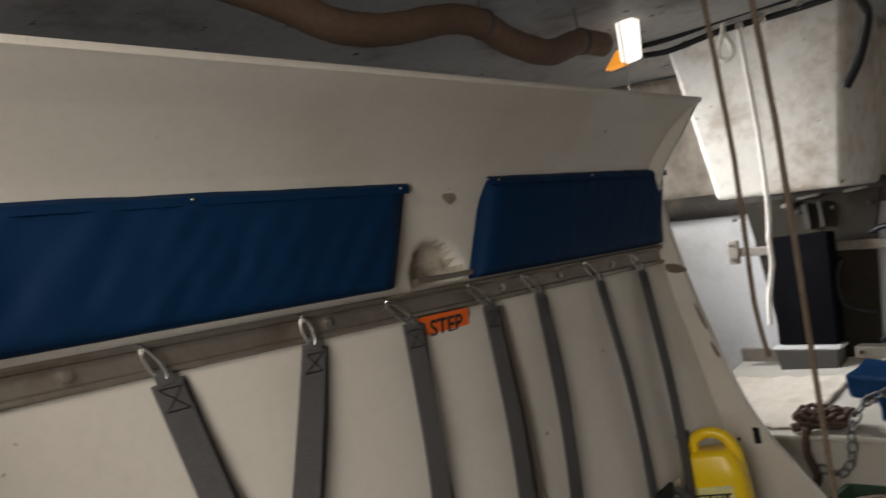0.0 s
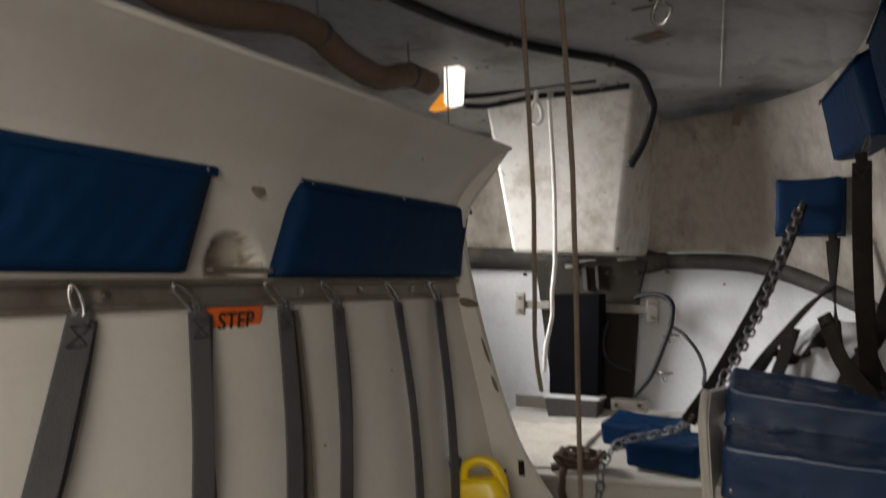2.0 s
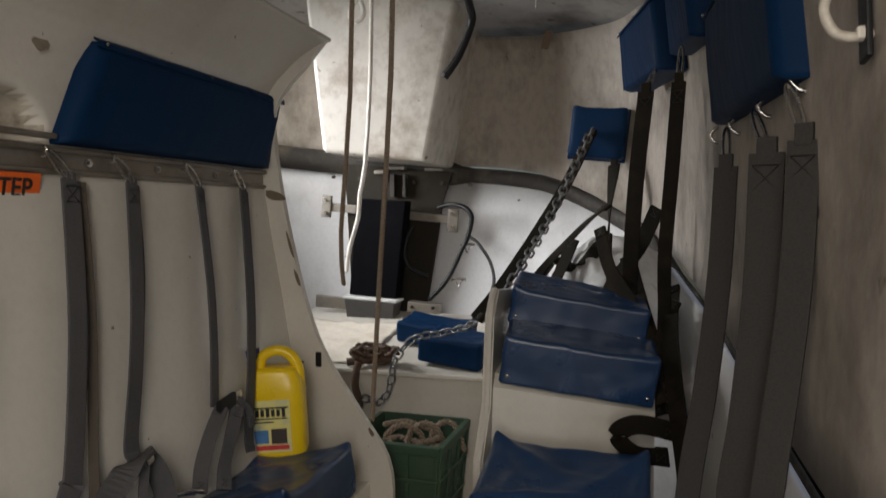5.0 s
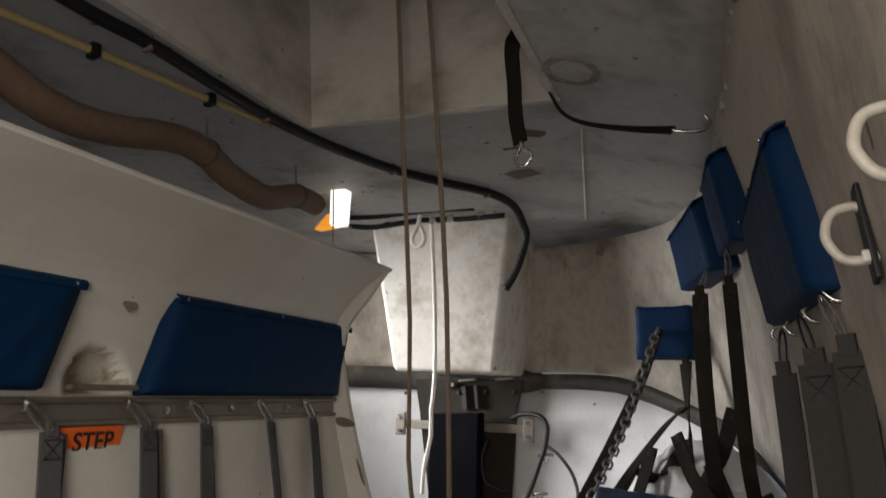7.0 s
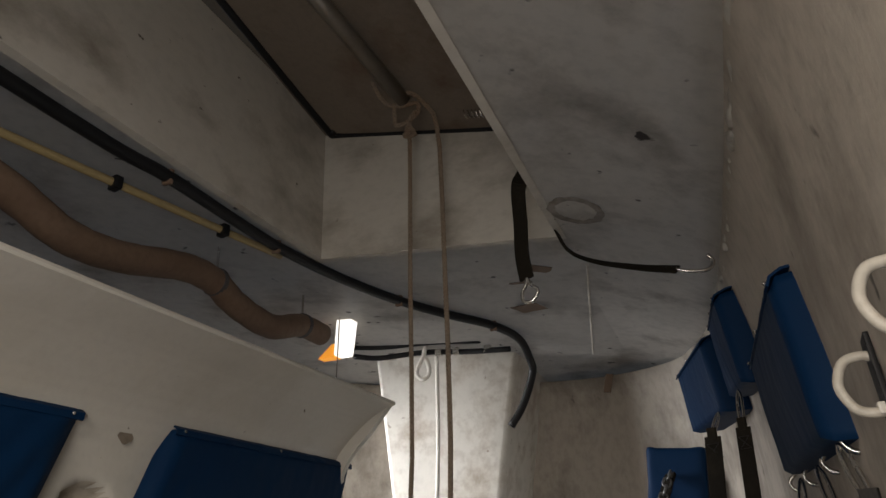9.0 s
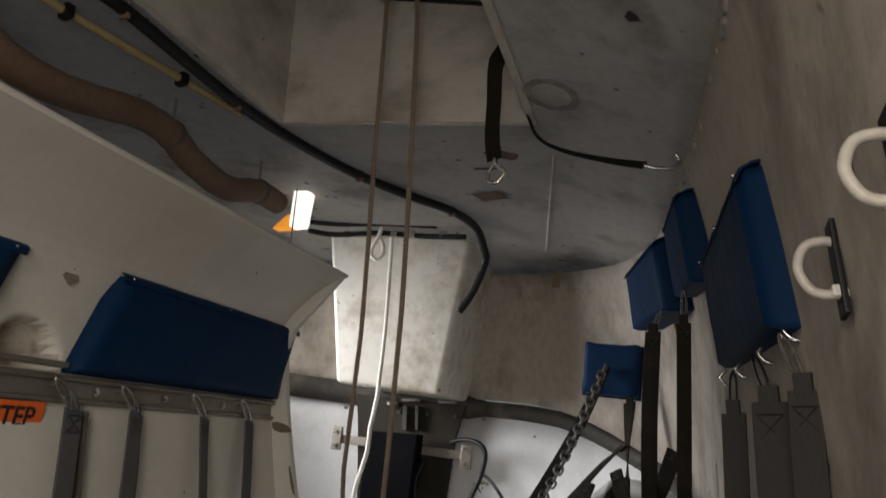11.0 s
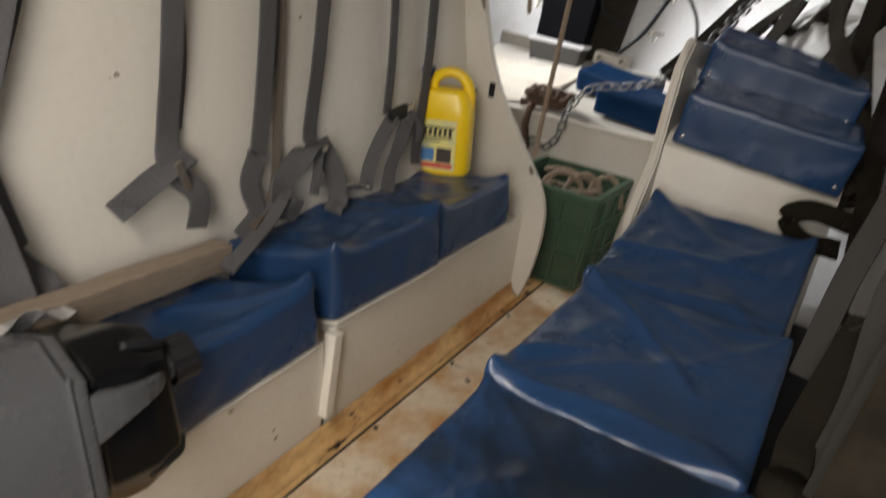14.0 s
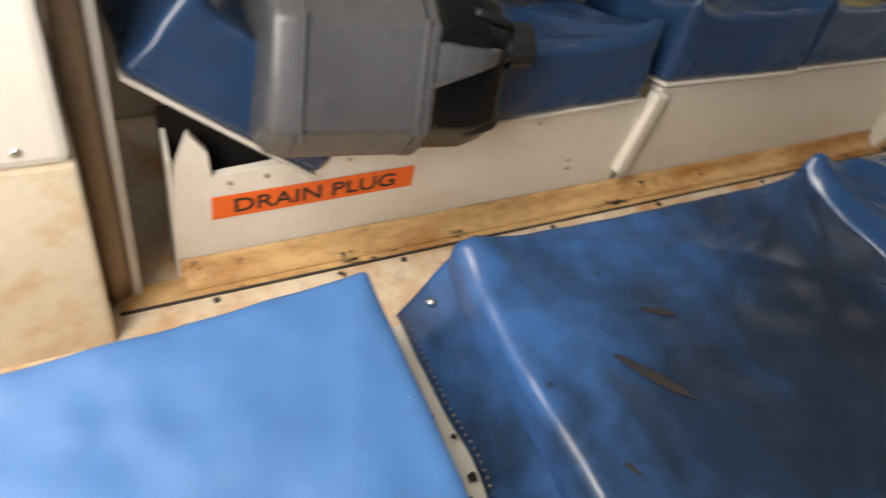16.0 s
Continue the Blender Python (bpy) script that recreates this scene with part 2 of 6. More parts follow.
def sheet(rows, thick=0.0, close=False):
    """A surface through rows of points, made solid by thick along its normals."""
    bm = bmesh.new()
    grid = [[bm.verts.new(p) for p in row] for row in rows]
    for a, b in zip(grid, grid[1:]):
        for i in range(len(a) - 1):
            bm.faces.new((a[i], a[i + 1], b[i + 1], b[i]))
    bmesh.ops.recalc_face_normals(bm, faces=bm.faces[:])
    if thick:
        bmesh.ops.solidify(bm, geom=bm.faces[:], thickness=thick)
        bmesh.ops.recalc_face_normals(bm, faces=bm.faces[:])
    return bm


def plate(outline, thick, axis="y"):
    """A flat plate: its outline of two coordinates, given thickness along axis."""
    bm = bmesh.new()
    put = {"y": lambda a, b: (a, 0, b), "x": lambda a, b: (0, a, b), "z": lambda a, b: (a, b, 0)}[axis]
    f = bm.faces.new([bm.verts.new(put(a, b)) for a, b in outline])
    r = bmesh.ops.extrude_face_region(bm, geom=[f])
    step = Vector({"y": (0, thick, 0), "x": (thick, 0, 0), "z": (0, 0, thick)}[axis])
    bmesh.ops.translate(bm, vec=step, verts=[v for v in r["geom"] if isinstance(v, bmesh.types.BMVert)])
    bmesh.ops.recalc_face_normals(bm, faces=bm.faces[:])
    return bm


def moved(bm, m):
    bmesh.ops.transform(bm, matrix=m, verts=bm.verts[:])
    return bm


def curve2(points, n=6):
    return [(p.x, p.y) for p in smooth_path([(a, b, 0) for a, b in points], n)]


def heel(x):
    """The boat lies over a little: the height that its upper works lose towards the open side."""
    return -0.105 * (x + 0.6)


# ---- structure ----
SHELL_PLAN = curve2([(0.29, -1.30), (0.285, 0.2), (0.275, 1.0), (0.255, 1.6), (0.225, 2.05), (0.16, 2.5), (0.02, 2.92), (-0.36, 3.24), (-0.82, 3.36), (-1.30, 3.40), (-1.70, 3.30), (-2.15, 3.0), (-2.45, 2.4), (-2.55, 1.6), (-2.55, -1.30)], 5)
bm = box(3.4, 5.2, 0.06, 0, at(-1.14, 1.2, -0.034))
floor = tagged(part("floor", bm, FLOOR), "cream fibreglass floor with rust and dirt stains", "floor", kind="structure")


def inward(p, amount):
    """The plan point moved towards the middle of the boat."""
    c = Vector((-1.12, min(p[1], 1.6)))
    v = c - Vector(p)
    return Vector(p) + v.normalized() * amount


def band_z(p):
    """Height of the joint between hull and canopy: it drops aft along the open side."""
    if p[0] <= -1.1:
        return 1.262 + heel(p[0])
    return float(np.interp(p[1], (-1.3, 0.9, 1.3, 2.3, 2.95, 3.24, 3.40), (0.70, 0.715, 0.745, 0.90, 1.065, 1.235, 1.305)))


def lean_in(p, z):
    """How far the canopy side leans inboard at a height."""
    zb, zt = max(0.98, 1.262 + heel(p[0]) - max(0.0, 2.9 - p[1]) * (0.22 if p[0] > -1.1 else 0.0)) + 0.05, 1.93 + heel(p[0])
    f = max(0.0, min(1.0, (z - zb) / (zt - zb)))
    return 0.035 * f + 0.05 * f ** 4


# upper shell: laminated canopy side from the joint up to the deckhead
rows = []
for k in range(11):
    f = k / 10
    row = []
    for p in SHELL_PLAN:
        zb, zt = band_z(p) + 0.05, 1.93 + heel(p[0])
        z = zb + (zt - zb) * f
        q = inward(p, lean_in(p, z))
        row.append((q[0], q[1], z))
    rows.append(row)
bm = sheet(rows, 0.02)
# the side door behind the camera
bmesh.ops.delete(bm, geom=[f for f in bm.faces if f.calc_center_median().x > 0.1 and -1.02 < f.calc_center_median().y < -0.2 and f.calc_center_median().z < 1.6], context="FACES")
canopy = tagged(part("wall_canopy", bm, CANOPY, smooth=True), "rough grey laminate canopy side with dark stains", "wall", kind="structure")
# lower shell: hull side from the joint down to the floor
rows = []
for k in range(9):
    f = k / 8
    row = []
    for p in SHELL_PLAN:
        q = inward(p, -0.015 + 0.30 * f ** 2 * (1.0 if p[1] > 2.3 else 0.25))
        zt = band_z(p) - 0.03
        row.append((q[0], q[1], zt + (-0.02 - zt) * f))
    rows.append(row)
hull = tagged(part("wall_hull", sheet(rows, 0.02), HULL, smooth=True), "smooth white hull side", "wall", kind="structure")


def lip_size(p):
    """The joint's flange dies away along the open side."""
    return max(0.12, min(0.6 if p[0] > -0.75 else 1.0, (p[1] - 2.3) / 0.6)) if p[0] > -1.1 else 1.0


lip = [[(*inward(p, d * lip_size(p)), band_z(p) + h * lip_size(p)) for p in SHELL_PLAN] for d, h in ((-0.01, -0.050), (0.03, -0.045), (0.040, 0.02), (0.025, 0.065), (-0.01, 0.075))]
tagged(part("trim_joint", sheet(lip, 0.004), DARK, smooth=True), "dark dirty joint between hull and canopy", "trim", kind="structure")

# deckhead with the hatch opening
HX0, HX1, HY0, HY1, HTOP = -0.975, -0.225, -0.25, 1.66, 2.44


def deck_z(x, y):
    z = 1.955 + heel(x) + 0.03 * math.cos((x + 0.6) * 1.2)
    if x > HX1:
        z -= 0.42 * (x - HX1) ** 1.6
    return z - 0.02 * max(0.0, y - 1.9)


xs = [-2.6, -2.2, -1.8, -1.5, -1.25, -1.1, HX0, -0.85, -0.7, -0.55, -0.4, HX1, -0.15, -0.07, 0.02, 0.10, 0.17, 0.24, 0.32]
ys = [-1.35, -0.8, HY0, 0.1, 0.5, 0.9, 1.3, HY1, 1.9, 2.2, 2.5, 2.8, 3.1, 3.45]
bm = bmesh.new()
vs = {}
for i, x in enumerate(xs):
    for j, y in enumerate(ys):
        vs[i, j] = bm.verts.new((x, y, deck_z(x, y)))
for i in range(len(xs) - 1):
    for j in range(len(ys) - 1):
        if HX0 - 0.01 < xs[i] < HX1 - 0.01 and HY0 - 0.01 < ys[j] < HY1 - 0.01:
            continue
        bm.faces.new((vs[i, j], vs[i + 1, j], vs[i + 1, j + 1], vs[i, j + 1]))
bmesh.ops.solidify(bm, geom=bm.faces[:], thickness=-0.03)
bmesh.ops.recalc_face_normals(bm, faces=bm.faces[:])
tagged(part("ceiling", bm, CEIL, smooth=False), "grey painted laminate deckhead with stains and cracks", "ceiling", kind="structure")
ring = []
for r in (1.0, 0.72):
    ring.append([(-0.144 + 0.066 * (r + 0.10 * noise.noise((k * 0.5, r * 3, 1))) * math.cos(2 * math.pi * k / 40), 1.473 + 0.078 * (r + 0.10 * noise.noise((k * 0.5, r * 3, 5))) * math.sin(2 * math.pi * k / 40)) for k in range(41)])
ring = [row[:-1] + row[:1] for row in ring]
tagged(part("ceiling_stain", sheet([[(x, y, deck_z(x, y) - 0.0035) for x, y in row] for row in ring], 0.001), material("dark ring stain", (0.15, 0.128, 0.105), 0.6, stain=(0.36, 0.33, 0.29), stain_amount=0.75, stain_scale=16.0, stain_lo=0.40)), "dark ring-shaped stain on the deckhead", "stain", kind="structure")
joint_run = [(-0.19 - 0.17 * k / 20, 1.86 + 1.0 * k / 20) for k in range(21)]
tagged(part("ceiling_joint", tube([(x, y, deck_z(x, y) - 0.001) for x, y in joint_run], 0.004, 6, 1), CEIL), "raised paint line across the deckhead", "trim", kind="structure")
# hatch trunk
def trunk_side(x0, y0, x1, y1):
    return sheet([[(x0 + (x1 - x0) * i / 6, y0 + (y1 - y0) * i / 6, z if z > 2.2 else deck_z(x0 + (x1 - x0) * i / 6, y0 + (y1 - y0) * i / 6) - 0.004) for i in range(7)] for z in (0, 2.28, 2.50)], 0.025)


TRUNK = material("grimy cream paint", (0.54, 0.51, 0.45), 0.45, stain=(0.20, 0.17, 0.13), stain_amount=0.75, stain_scale=2.6, stain_lo=0.50, grain=0.1, grain_scale=25.0, bump=0.15, bump_scale=20.0, spots=(24.0, (0.10, 0.08, 0.06), 0.72), stretch=(1, 1, 1.6))
trunk = tagged(part("ceiling_hatch_trunk", merge(trunk_side(HX0, HY0, HX0, HY1), trunk_side(HX1, HY1, HX1, HY0), trunk_side(HX0, HY1, HX1, HY1), trunk_side(HX1, HY0, HX0, HY0)), TRUNK),
    "cream painted hatch trunk in the deckhead", "hatch", kind="structure")
LID = material("stained brown hatch lid", (0.20, 0.165, 0.13), 0.6, stain=(0.12, 0.07, 0.04), stain_amount=0.8, stain_scale=5.0, bump=0.3)


def lid_z(x, y):
    """Underside of the hatch lid, which falls to starboard and towards the bow."""
    return HTOP - 0.235 * (x + 0.88) - 0.13 * (y - HY1)


bm = box(HX1 - HX0 + 0.04, HY1 - HY0 + 0.04, 0.03, 0.004, at((HX0 + HX1) / 2, (HY0 + HY1) / 2, 0.015))
for v in bm.verts:
    v.co.z += lid_z(v.co.x, v.co.y)
tagged(part("ceiling_hatch_lid", bm, LID), "closed hatch lid with rust stains", "hatch", kind="structure")

# aft bulkhead with the doorway that lets the daylight in
tagged(part("wall_aft", merge(box(1.9, 0.05, 2.6, 0, at(-1.65, -0.92, 1.28)), box(0.06, 0.05, 2.6, 0, at(0.26, -0.92, 1.28)), box(0.93, 0.05, 0.30, 0, at(-0.235, -0.92, 1.97)), box(0.93, 0.05, 0.70, 0, at(-0.235, -0.92, 0.35))), GRP), "cream bulkhead with a doorway", "wall", kind="structure")

# middle divider: the seat back panel, bending inboard at its top
PANEL = curve2([(-0.930, 0.20), (-0.955, 0.48), (-1.01, 0.80), (-1.065, 1.10), (-1.093, 1.32), (-1.065, 1.46), (-0.965, 1.565), (-0.862, 1.622)], 5)
PY0, PY1 = -0.02, 1.95


def foothold(y, z):
    """How deep the arched foothold is at a point of the panel."""
    u, v = (y - 1.03) / 0.084, (z - 1.238) / 0.098
    if v < 0 or u * u + v * v >= 1:
        return 0.0
    return 0.085 * (1 - u * u - v * v) ** 0.42


dense = []
for (x0, z0), (x1, z1) in zip(PANEL, PANEL[1:]):
    dense += [(x0 + (x1 - x0) * i / 4, z0 + (z1 - z0) * i / 4) for i in range(4)]
dense.append(PANEL[-1])
rows = [[(x - foothold(PY0 + (PY1 - PY0) * j / 200, z) + 0.004 * noise.noise((x * 2, j * 0.02, z * 2)), PY0 + (PY1 - PY0) * j / 200, z - 0.009 * (1 - j / 200) * max(0.0, min(1.0, (z - 1.46) / 0.14))) for j in range(201)] for x, z in dense]
bm = sheet(rows)
divider = tagged(part("wall_divider", bm, GRP, smooth=True), "cream fibreglass seat back panel with dirt marks", "wall", kind="structure")
# foothold faces: brown dirt, and a darker base for the pocket's shade
divider.data.materials.append(material("grimy darkened foothold gelcoat", (0.50, 0.45, 0.37), 0.5, stain=(0.16, 0.12, 0.08), stain_amount=0.85, stain_scale=14.0, stain_lo=0.46, grain=0.1, bump=0.1))
for f in divider.data.polygons:
    if foothold(f.center.y, f.center.z) > 0.012:
        f.material_index = 1
mod = divider.modifiers.new("thickness", "SOLIDIFY")
mod.thickness, mod.offset = 0.012, 0.0
WEB_EDGE = curve2([(-0.868, 1.622), (-0.93, 1.545), (-1.02, 1.45), (-1.038, 1.34), (-0.99, 1.05), (-0.895, 0.72), (-0.755, 0.50), (-0.672, 0.38), (-0.648, 0.27), (-0.660, 0.12), (-0.69, 0.0)], 5)


def edge_at(z, line):
    for (x0, z0), (x1, z1) in zip(line, line[1:]):
        if min(z0, z1) <= z <= max(z0, z1) and z0 != z1:
            return x0 + (x1 - x0) * (z - z0) / (z1 - z0)
    return line[-1][0]


def panel_x(z):
    return edge_at(z, PANEL)


rows = []
for i in range(41):
    z = 1.618 * i / 40
    xa, xb = edge_at(z, [(-0.93, 0.0)] + PANEL), edge_at(z, WEB_EDGE[::-1])
    rows.append([(xa + (max(xb, xa + 0.004) - xa) * j / 4, 1.955, z) for j in range(5)])
web = tagged(part("wall_web_frame", sheet(rows, 0.022), GRP), "cream web frame with a curved free edge", "wall", kind="structure")
# rolled lip along the panel's top edge, and a slot in the web frame
part("edge_lip", tube([(-0.862, 0.0 + i * 0.39, 1.613 + i * 0.0018) for i in range(6)], 0.008, 8, 2), GRP, divider)
for x, z, w, h in ((-0.890, 0.652, 0.020, 0.046), (-0.945, 0.640, 0.010, 0.010)):
    part("slot", box(w, 0.004, h, 0.0018, at(x, 1.9325, z), 1), BLACK, web)
CHIPPED = material("chipped bare laminate", (0.15, 0.115, 0.08), 0.8, bump=0.5, bump_scale=80.0)
for x, z, w, h, a in ((-1.035, 1.155, 0.075, 0.030, 14), (edge_at(1.00, WEB_EDGE) - 0.005, 1.00, 0.010, 0.09, -17), (edge_at(0.90, WEB_EDGE) - 0.006, 0.90, 0.012, 0.06, -22), (edge_at(0.44, WEB_EDGE) - 0.006, 0.44, 0.012, 0.03, -30)):
    bm = plate([(w * 0.5 * math.cos(k * 0.5236) * random.uniform(0.7, 1.1), h * 0.5 * math.sin(k * 0.5236) * random.uniform(0.7, 1.1)) for k in range(12)], -0.002)
    part("paint_chip", moved(bm, pose(x, 1.9335, z, 0, a, 0)), CHIPPED, web)
SCUFF = material("worn-through gelcoat", (0.23, 0.19, 0.145), 0.7, stain=(0.12, 0.10, 0.08), stain_amount=0.6, stain_scale=30.0)
for y, z, w, h in ((1.092, 1.425, 0.042, 0.036), (1.60, 1.56, 0.006, 0.03), (0.62, 0.93, 0.02, 0.006), (0.74, 0.78, 0.012, 0.012), (1.20, 0.86, 0.01, 0.012), (0.83, 0.70, 0.012, 0.008)):
    bm = plate([(w * 0.5 * math.cos(k * 0.5236) * random.uniform(0.65, 1.1), h * 0.5 * math.sin(k * 0.5236) * random.uniform(0.65, 1.1)) for k in range(12)], 0.0015, "x")
    part("scuff_mark", moved(bm, at(panel_x(z) + 0.006, y, z)), SCUFF, divider)

# ---- bench fronts and tops ----
RX, RTOP = -0.72, 0.290
riser = tagged(part("bench_front_forward", box(0.018, 0.955, RTOP, 0.004, at(RX - 0.009, 1.482, RTOP / 2)), BENCH), "cream fibreglass bench front with dirt along its foot", "bench", kind="structure")
outline = [(0.055, 0.0), (0.97, 0.0), (0.985, 0.10), (0.972, 0.272), (0.66, 0.258), (0.36, 0.243), (0.115, 0.226), (0.110, 0.275), (0.085, 0.312), (0.062, 0.25), (0.055, 0.17)]
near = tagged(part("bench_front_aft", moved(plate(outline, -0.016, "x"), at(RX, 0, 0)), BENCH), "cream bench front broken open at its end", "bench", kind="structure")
part("end_flange", moved(plate([(0, 0), (0.05, 0), (0.045, 0.26), (0, 0.30)], 0.006, "y"), pose(RX - 0.05, 0.052, 0.005)), BENCH, near)
# near-black plate that gives the hollow bench its shade as colour
part("hole_shade", box(0.006, 0.50, 0.33, 0, at(RX - 0.045, 0.30, 0.168)), material("near-black hole shade", (0.012, 0.011, 0.010), 0.9, spec=0.1), near, "near-black plate for the shade behind the break")
part("post", box(0.03, 0.028, 0.20, 0.004, pose(RX + 0.004, 0.992, 0.185, -5, 0, 0)), BENCH, riser)
for y in (0.14, 0.20, 0.27, 0.34, 0.55, 0.72):
    part("screw", moved(tube([(0, 0, 0), (0.004, 0, 0)], 0.004, 8, 0), at(RX, y, 0.212 + 0.06 * (y - 0.14))), STEEL, near)
tagged(part("bench_top_forward", box(0.25, 0.95, 0.016, 0.003, at(-0.858, 1.48, RTOP - 0.012)), GRP), "cream bench top under blue cushions", "bench", kind="structure")
tagged(part("bench_top_aft", box(0.21, 0.56, 0.016, 0.003, at(-0.84, 0.69, 0.252)), GRP), "cream bench top under blue cushions", "bench", kind="structure")
bench = tagged(part("bench_starboard", merge(box(0.36, 2.68, 0.34, 0.012, at(-0.095, 0.46, 0.17)), box(0.376, 1.85, 0.018, 0.005, at(-0.099, 0.80, 0.352))), GRP), "cream fibreglass bench base", "bench", kind="structure")
# added black strip: the deep shade of the slot put into colour
part("gap_shade", box(0.11, 1.75, 0.03, 0.008, at(0.142, 0.80, 0.325)), BLACK, bench, "black strip for the shade in the gap behind the cushions")
# rusty cove at the bench foot
cove = [[(RX + 0.0015 + 0.036 * (1 - math.cos(a)) , y, 0.0135 + 0.042 * (1 - math.sin(a)) + 0.003 * noise.noise((y * 9, a, 3))) for y in [0.056 + 0.019 * k for k in range(100)]] for a in (0.0, 0.4, 0.8, 1.2, 1.57)]
tagged(part("trim_cove", sheet(cove, 0.002), RUSTY, smooth=True), "rust-stained cove along the foot of the bench", "trim", kind="structure")
# floor board seam along the bench foot
tagged(part("floor_board", box(0.20, 2.6, 0.008, 0.003, at(-0.585, 1.05, 0.0045)), FLOOR), "cream floor board with orange rust stains", "floor", kind="structure")
tagged(part("floor_margin", box(0.05, 2.4, 0.012, 0.003, at(-0.6945, 1.15, 0.006)), RUSTY), "rust-stained floor edging", "floor", kind="structure")
part("seam", box(0.004, 2.4, 0.014, 0.001, at(-0.6672, 1.15, 0.0065)), DARK, floor, "dark dirt-filled seam")
for y in (0.10, 0.45, 0.8, 1.1, 1.45, 1.8):
    part("screw", moved(tube([(0, 0, 0), (0, 0, 0.004)], 0.006, 8, 0), at(-0.655, y, 0.0075)), DARK, floor)


# ---- cushions ----
def cushion_mesh(sx, sy, sz, seed=0, fold=0.010, sag=0.006, r=0.018, cuts=59, ridges=(), shear=0.0):
    """A soft block with rounded edges, pulled corner folds and puckers in its cover."""
    bm = bmesh.new()
    bmesh.ops.create_cube(bm, size=1.0)
    bmesh.ops.subdivide_edges(bm, edges=bm.edges[:], cuts=cuts, use_grid_fill=True)
    rnd = random.Random(seed)
    creases = []
    for cx, cy in ((-1, -1), (1, -1), (1, 1), (-1, 1)):
        for _ in range(3):
            creases.append((cx * sx / 2, cy * sy / 2, rnd.uniform(0.15, 1.4), rnd.uniform(0.3, 1.0), rnd.uniform(0.008, 0.022)))
    for v in bm.verts:
        p = Vector((v.co.x * sx, v.co.y * sy, v.co.z * sz))
        inner = Vector((max(-sx / 2 + r, min(sx / 2 - r, p.x)), max(-sy / 2 + r, min(sy / 2 - r, p.y)), max(-sz / 2 + r, min(sz / 2 - r, p.z))))
        d = p - inner
        if d.length > 1e-6:
            p = inner + d.normalized() * r
        top = max(0.0, p.z / (sz / 2))
        for cx, cy, ang, amp, w in creases:
            ux, uy = -math.copysign(math.cos(ang), cx), -math.copysign(math.sin(ang), cy)
            qx, qy = p.x - cx, p.y - cy
            along, across = qx * ux + qy * uy, abs(qx * uy - qy * ux)
            if along > 0:
                p.z += fold * amp * top * math.exp(-(across / (w + 0.05 * along)) ** 1.25) * math.exp(-along / (0.55 * min(sx, sy)))
        for x0, y0, x1, y1, amp, w in ridges:
            dx, dy = (x1 - x0) * sx, (y1 - y0) * sy
            qx, qy = p.x - x0 * sx, p.y - y0 * sy
            l2 = dx * dx + dy * dy
            t = max(0.0, min(1.0, (qx * dx + qy * dy) / l2))
            bow = 0.05 * math.sin(math.pi * t)
            dist = math.hypot(qx - dx * t + bow * dy, qy - dy * t - bow * dx)
            p.z += top * 1.35 * amp * math.exp(-(dist / (0.75 * w)) ** 1.2) * (1 - 0.7 * t)
        edge = (1 - (2 * p.x / sx) ** 4) * (1 - (2 * p.y / sy) ** 4)
        p.z += top * (-sag * edge + 0.004 * noise.noise((p.x * 9 + seed * 7, p.y * 9, seed)) + 0.0025 * noise.noise((p.x * 26, p.y * 26 + seed * 3, 1.5)))
        side = 1 - abs(top)
        k = 0.004 * side * noise.noise((p.x * 14 + seed, p.y * 14, p.z * 20))
        p.x += k
        p.y += k
        p.y += shear * (p.x - sx / 2)
        v.co = p
    return bm


def seat_cushion(label, size, place, seed, group="blue bench cushions", fold=0.010, studs=(), ridges=(), mat=None, r=0.014, shear=0.0):
    ob = thing("seat_cushion", label, "cushion", group, place)
    part("cover", cushion_mesh(*size, seed=seed, fold=fold, ridges=ridges, r=r, shear=shear), mat or BLUE, ob, smooth=True)
    part("base_board", box(size[0] * 0.98, size[1] * 0.985, 0.008, 0.002, Matrix.Translation((0, -shear * size[0] / 2, -size[2] / 2 - 0.0045)) @ Matrix(((1, 0, 0, 0), (shear, 1, 0, 0), (0, 0, 1, 0), (0, 0, 0, 1)))), GRP, ob, "thin cream backing board")
    for x, y, z in studs:
        bm = bmesh.new()
        bmesh.ops.create_uvsphere(bm, u_segments=10, v_segments=6, radius=0.006, matrix=at(x, y, z) @ Matrix.Diagonal((1, 1, 0.6, 1)))
        part("stud", bm, STEEL, ob, "dull metal stud", smooth=True)
    return ob


seat_cushion("blue vinyl cushion on the bench beside a yellow jug", (0.265, 0.39, 0.135), pose(-0.838, 1.585, 0.370, 0, -6, 0), 3, ridges=((0.5, -0.5, -0.3, 0.1, 0.008, 0.02),), shear=0.35)
seat_cushion("creased blue vinyl cushion lying on the bench", (0.255, 0.375, 0.14), pose(-0.834, 1.195, 0.372, 1.5, -5, -3), 5, fold=0.016, ridges=((0.5, -0.46, 0.1, 0.45, 0.012, 0.018), (0.45, -0.5, -0.5, -0.2, 0.012, 0.016)), shear=0.4)
seat_cushion("creased blue vinyl cushion lower than its neighbour", (0.245, 0.50, 0.13), pose(-0.829, 0.69, 0.334, 1, -4, 1), 8, fold=0.014, ridges=((0.5, 0.48, -0.4, 0.1, 0.010, 0.02), (0.45, 0.47, 0.1, -0.3, 0.008, 0.015)), shear=0.4)
seat_cushion("blue vinyl cushion tipped up under a jerrycan", (0.25, 0.35, 0.13), pose(-0.835, 0.181, 0.362, -39, -3, 2), 11, fold=0.02, studs=((0.118, -0.09, -0.02), (0.118, 0.05, -0.03)))
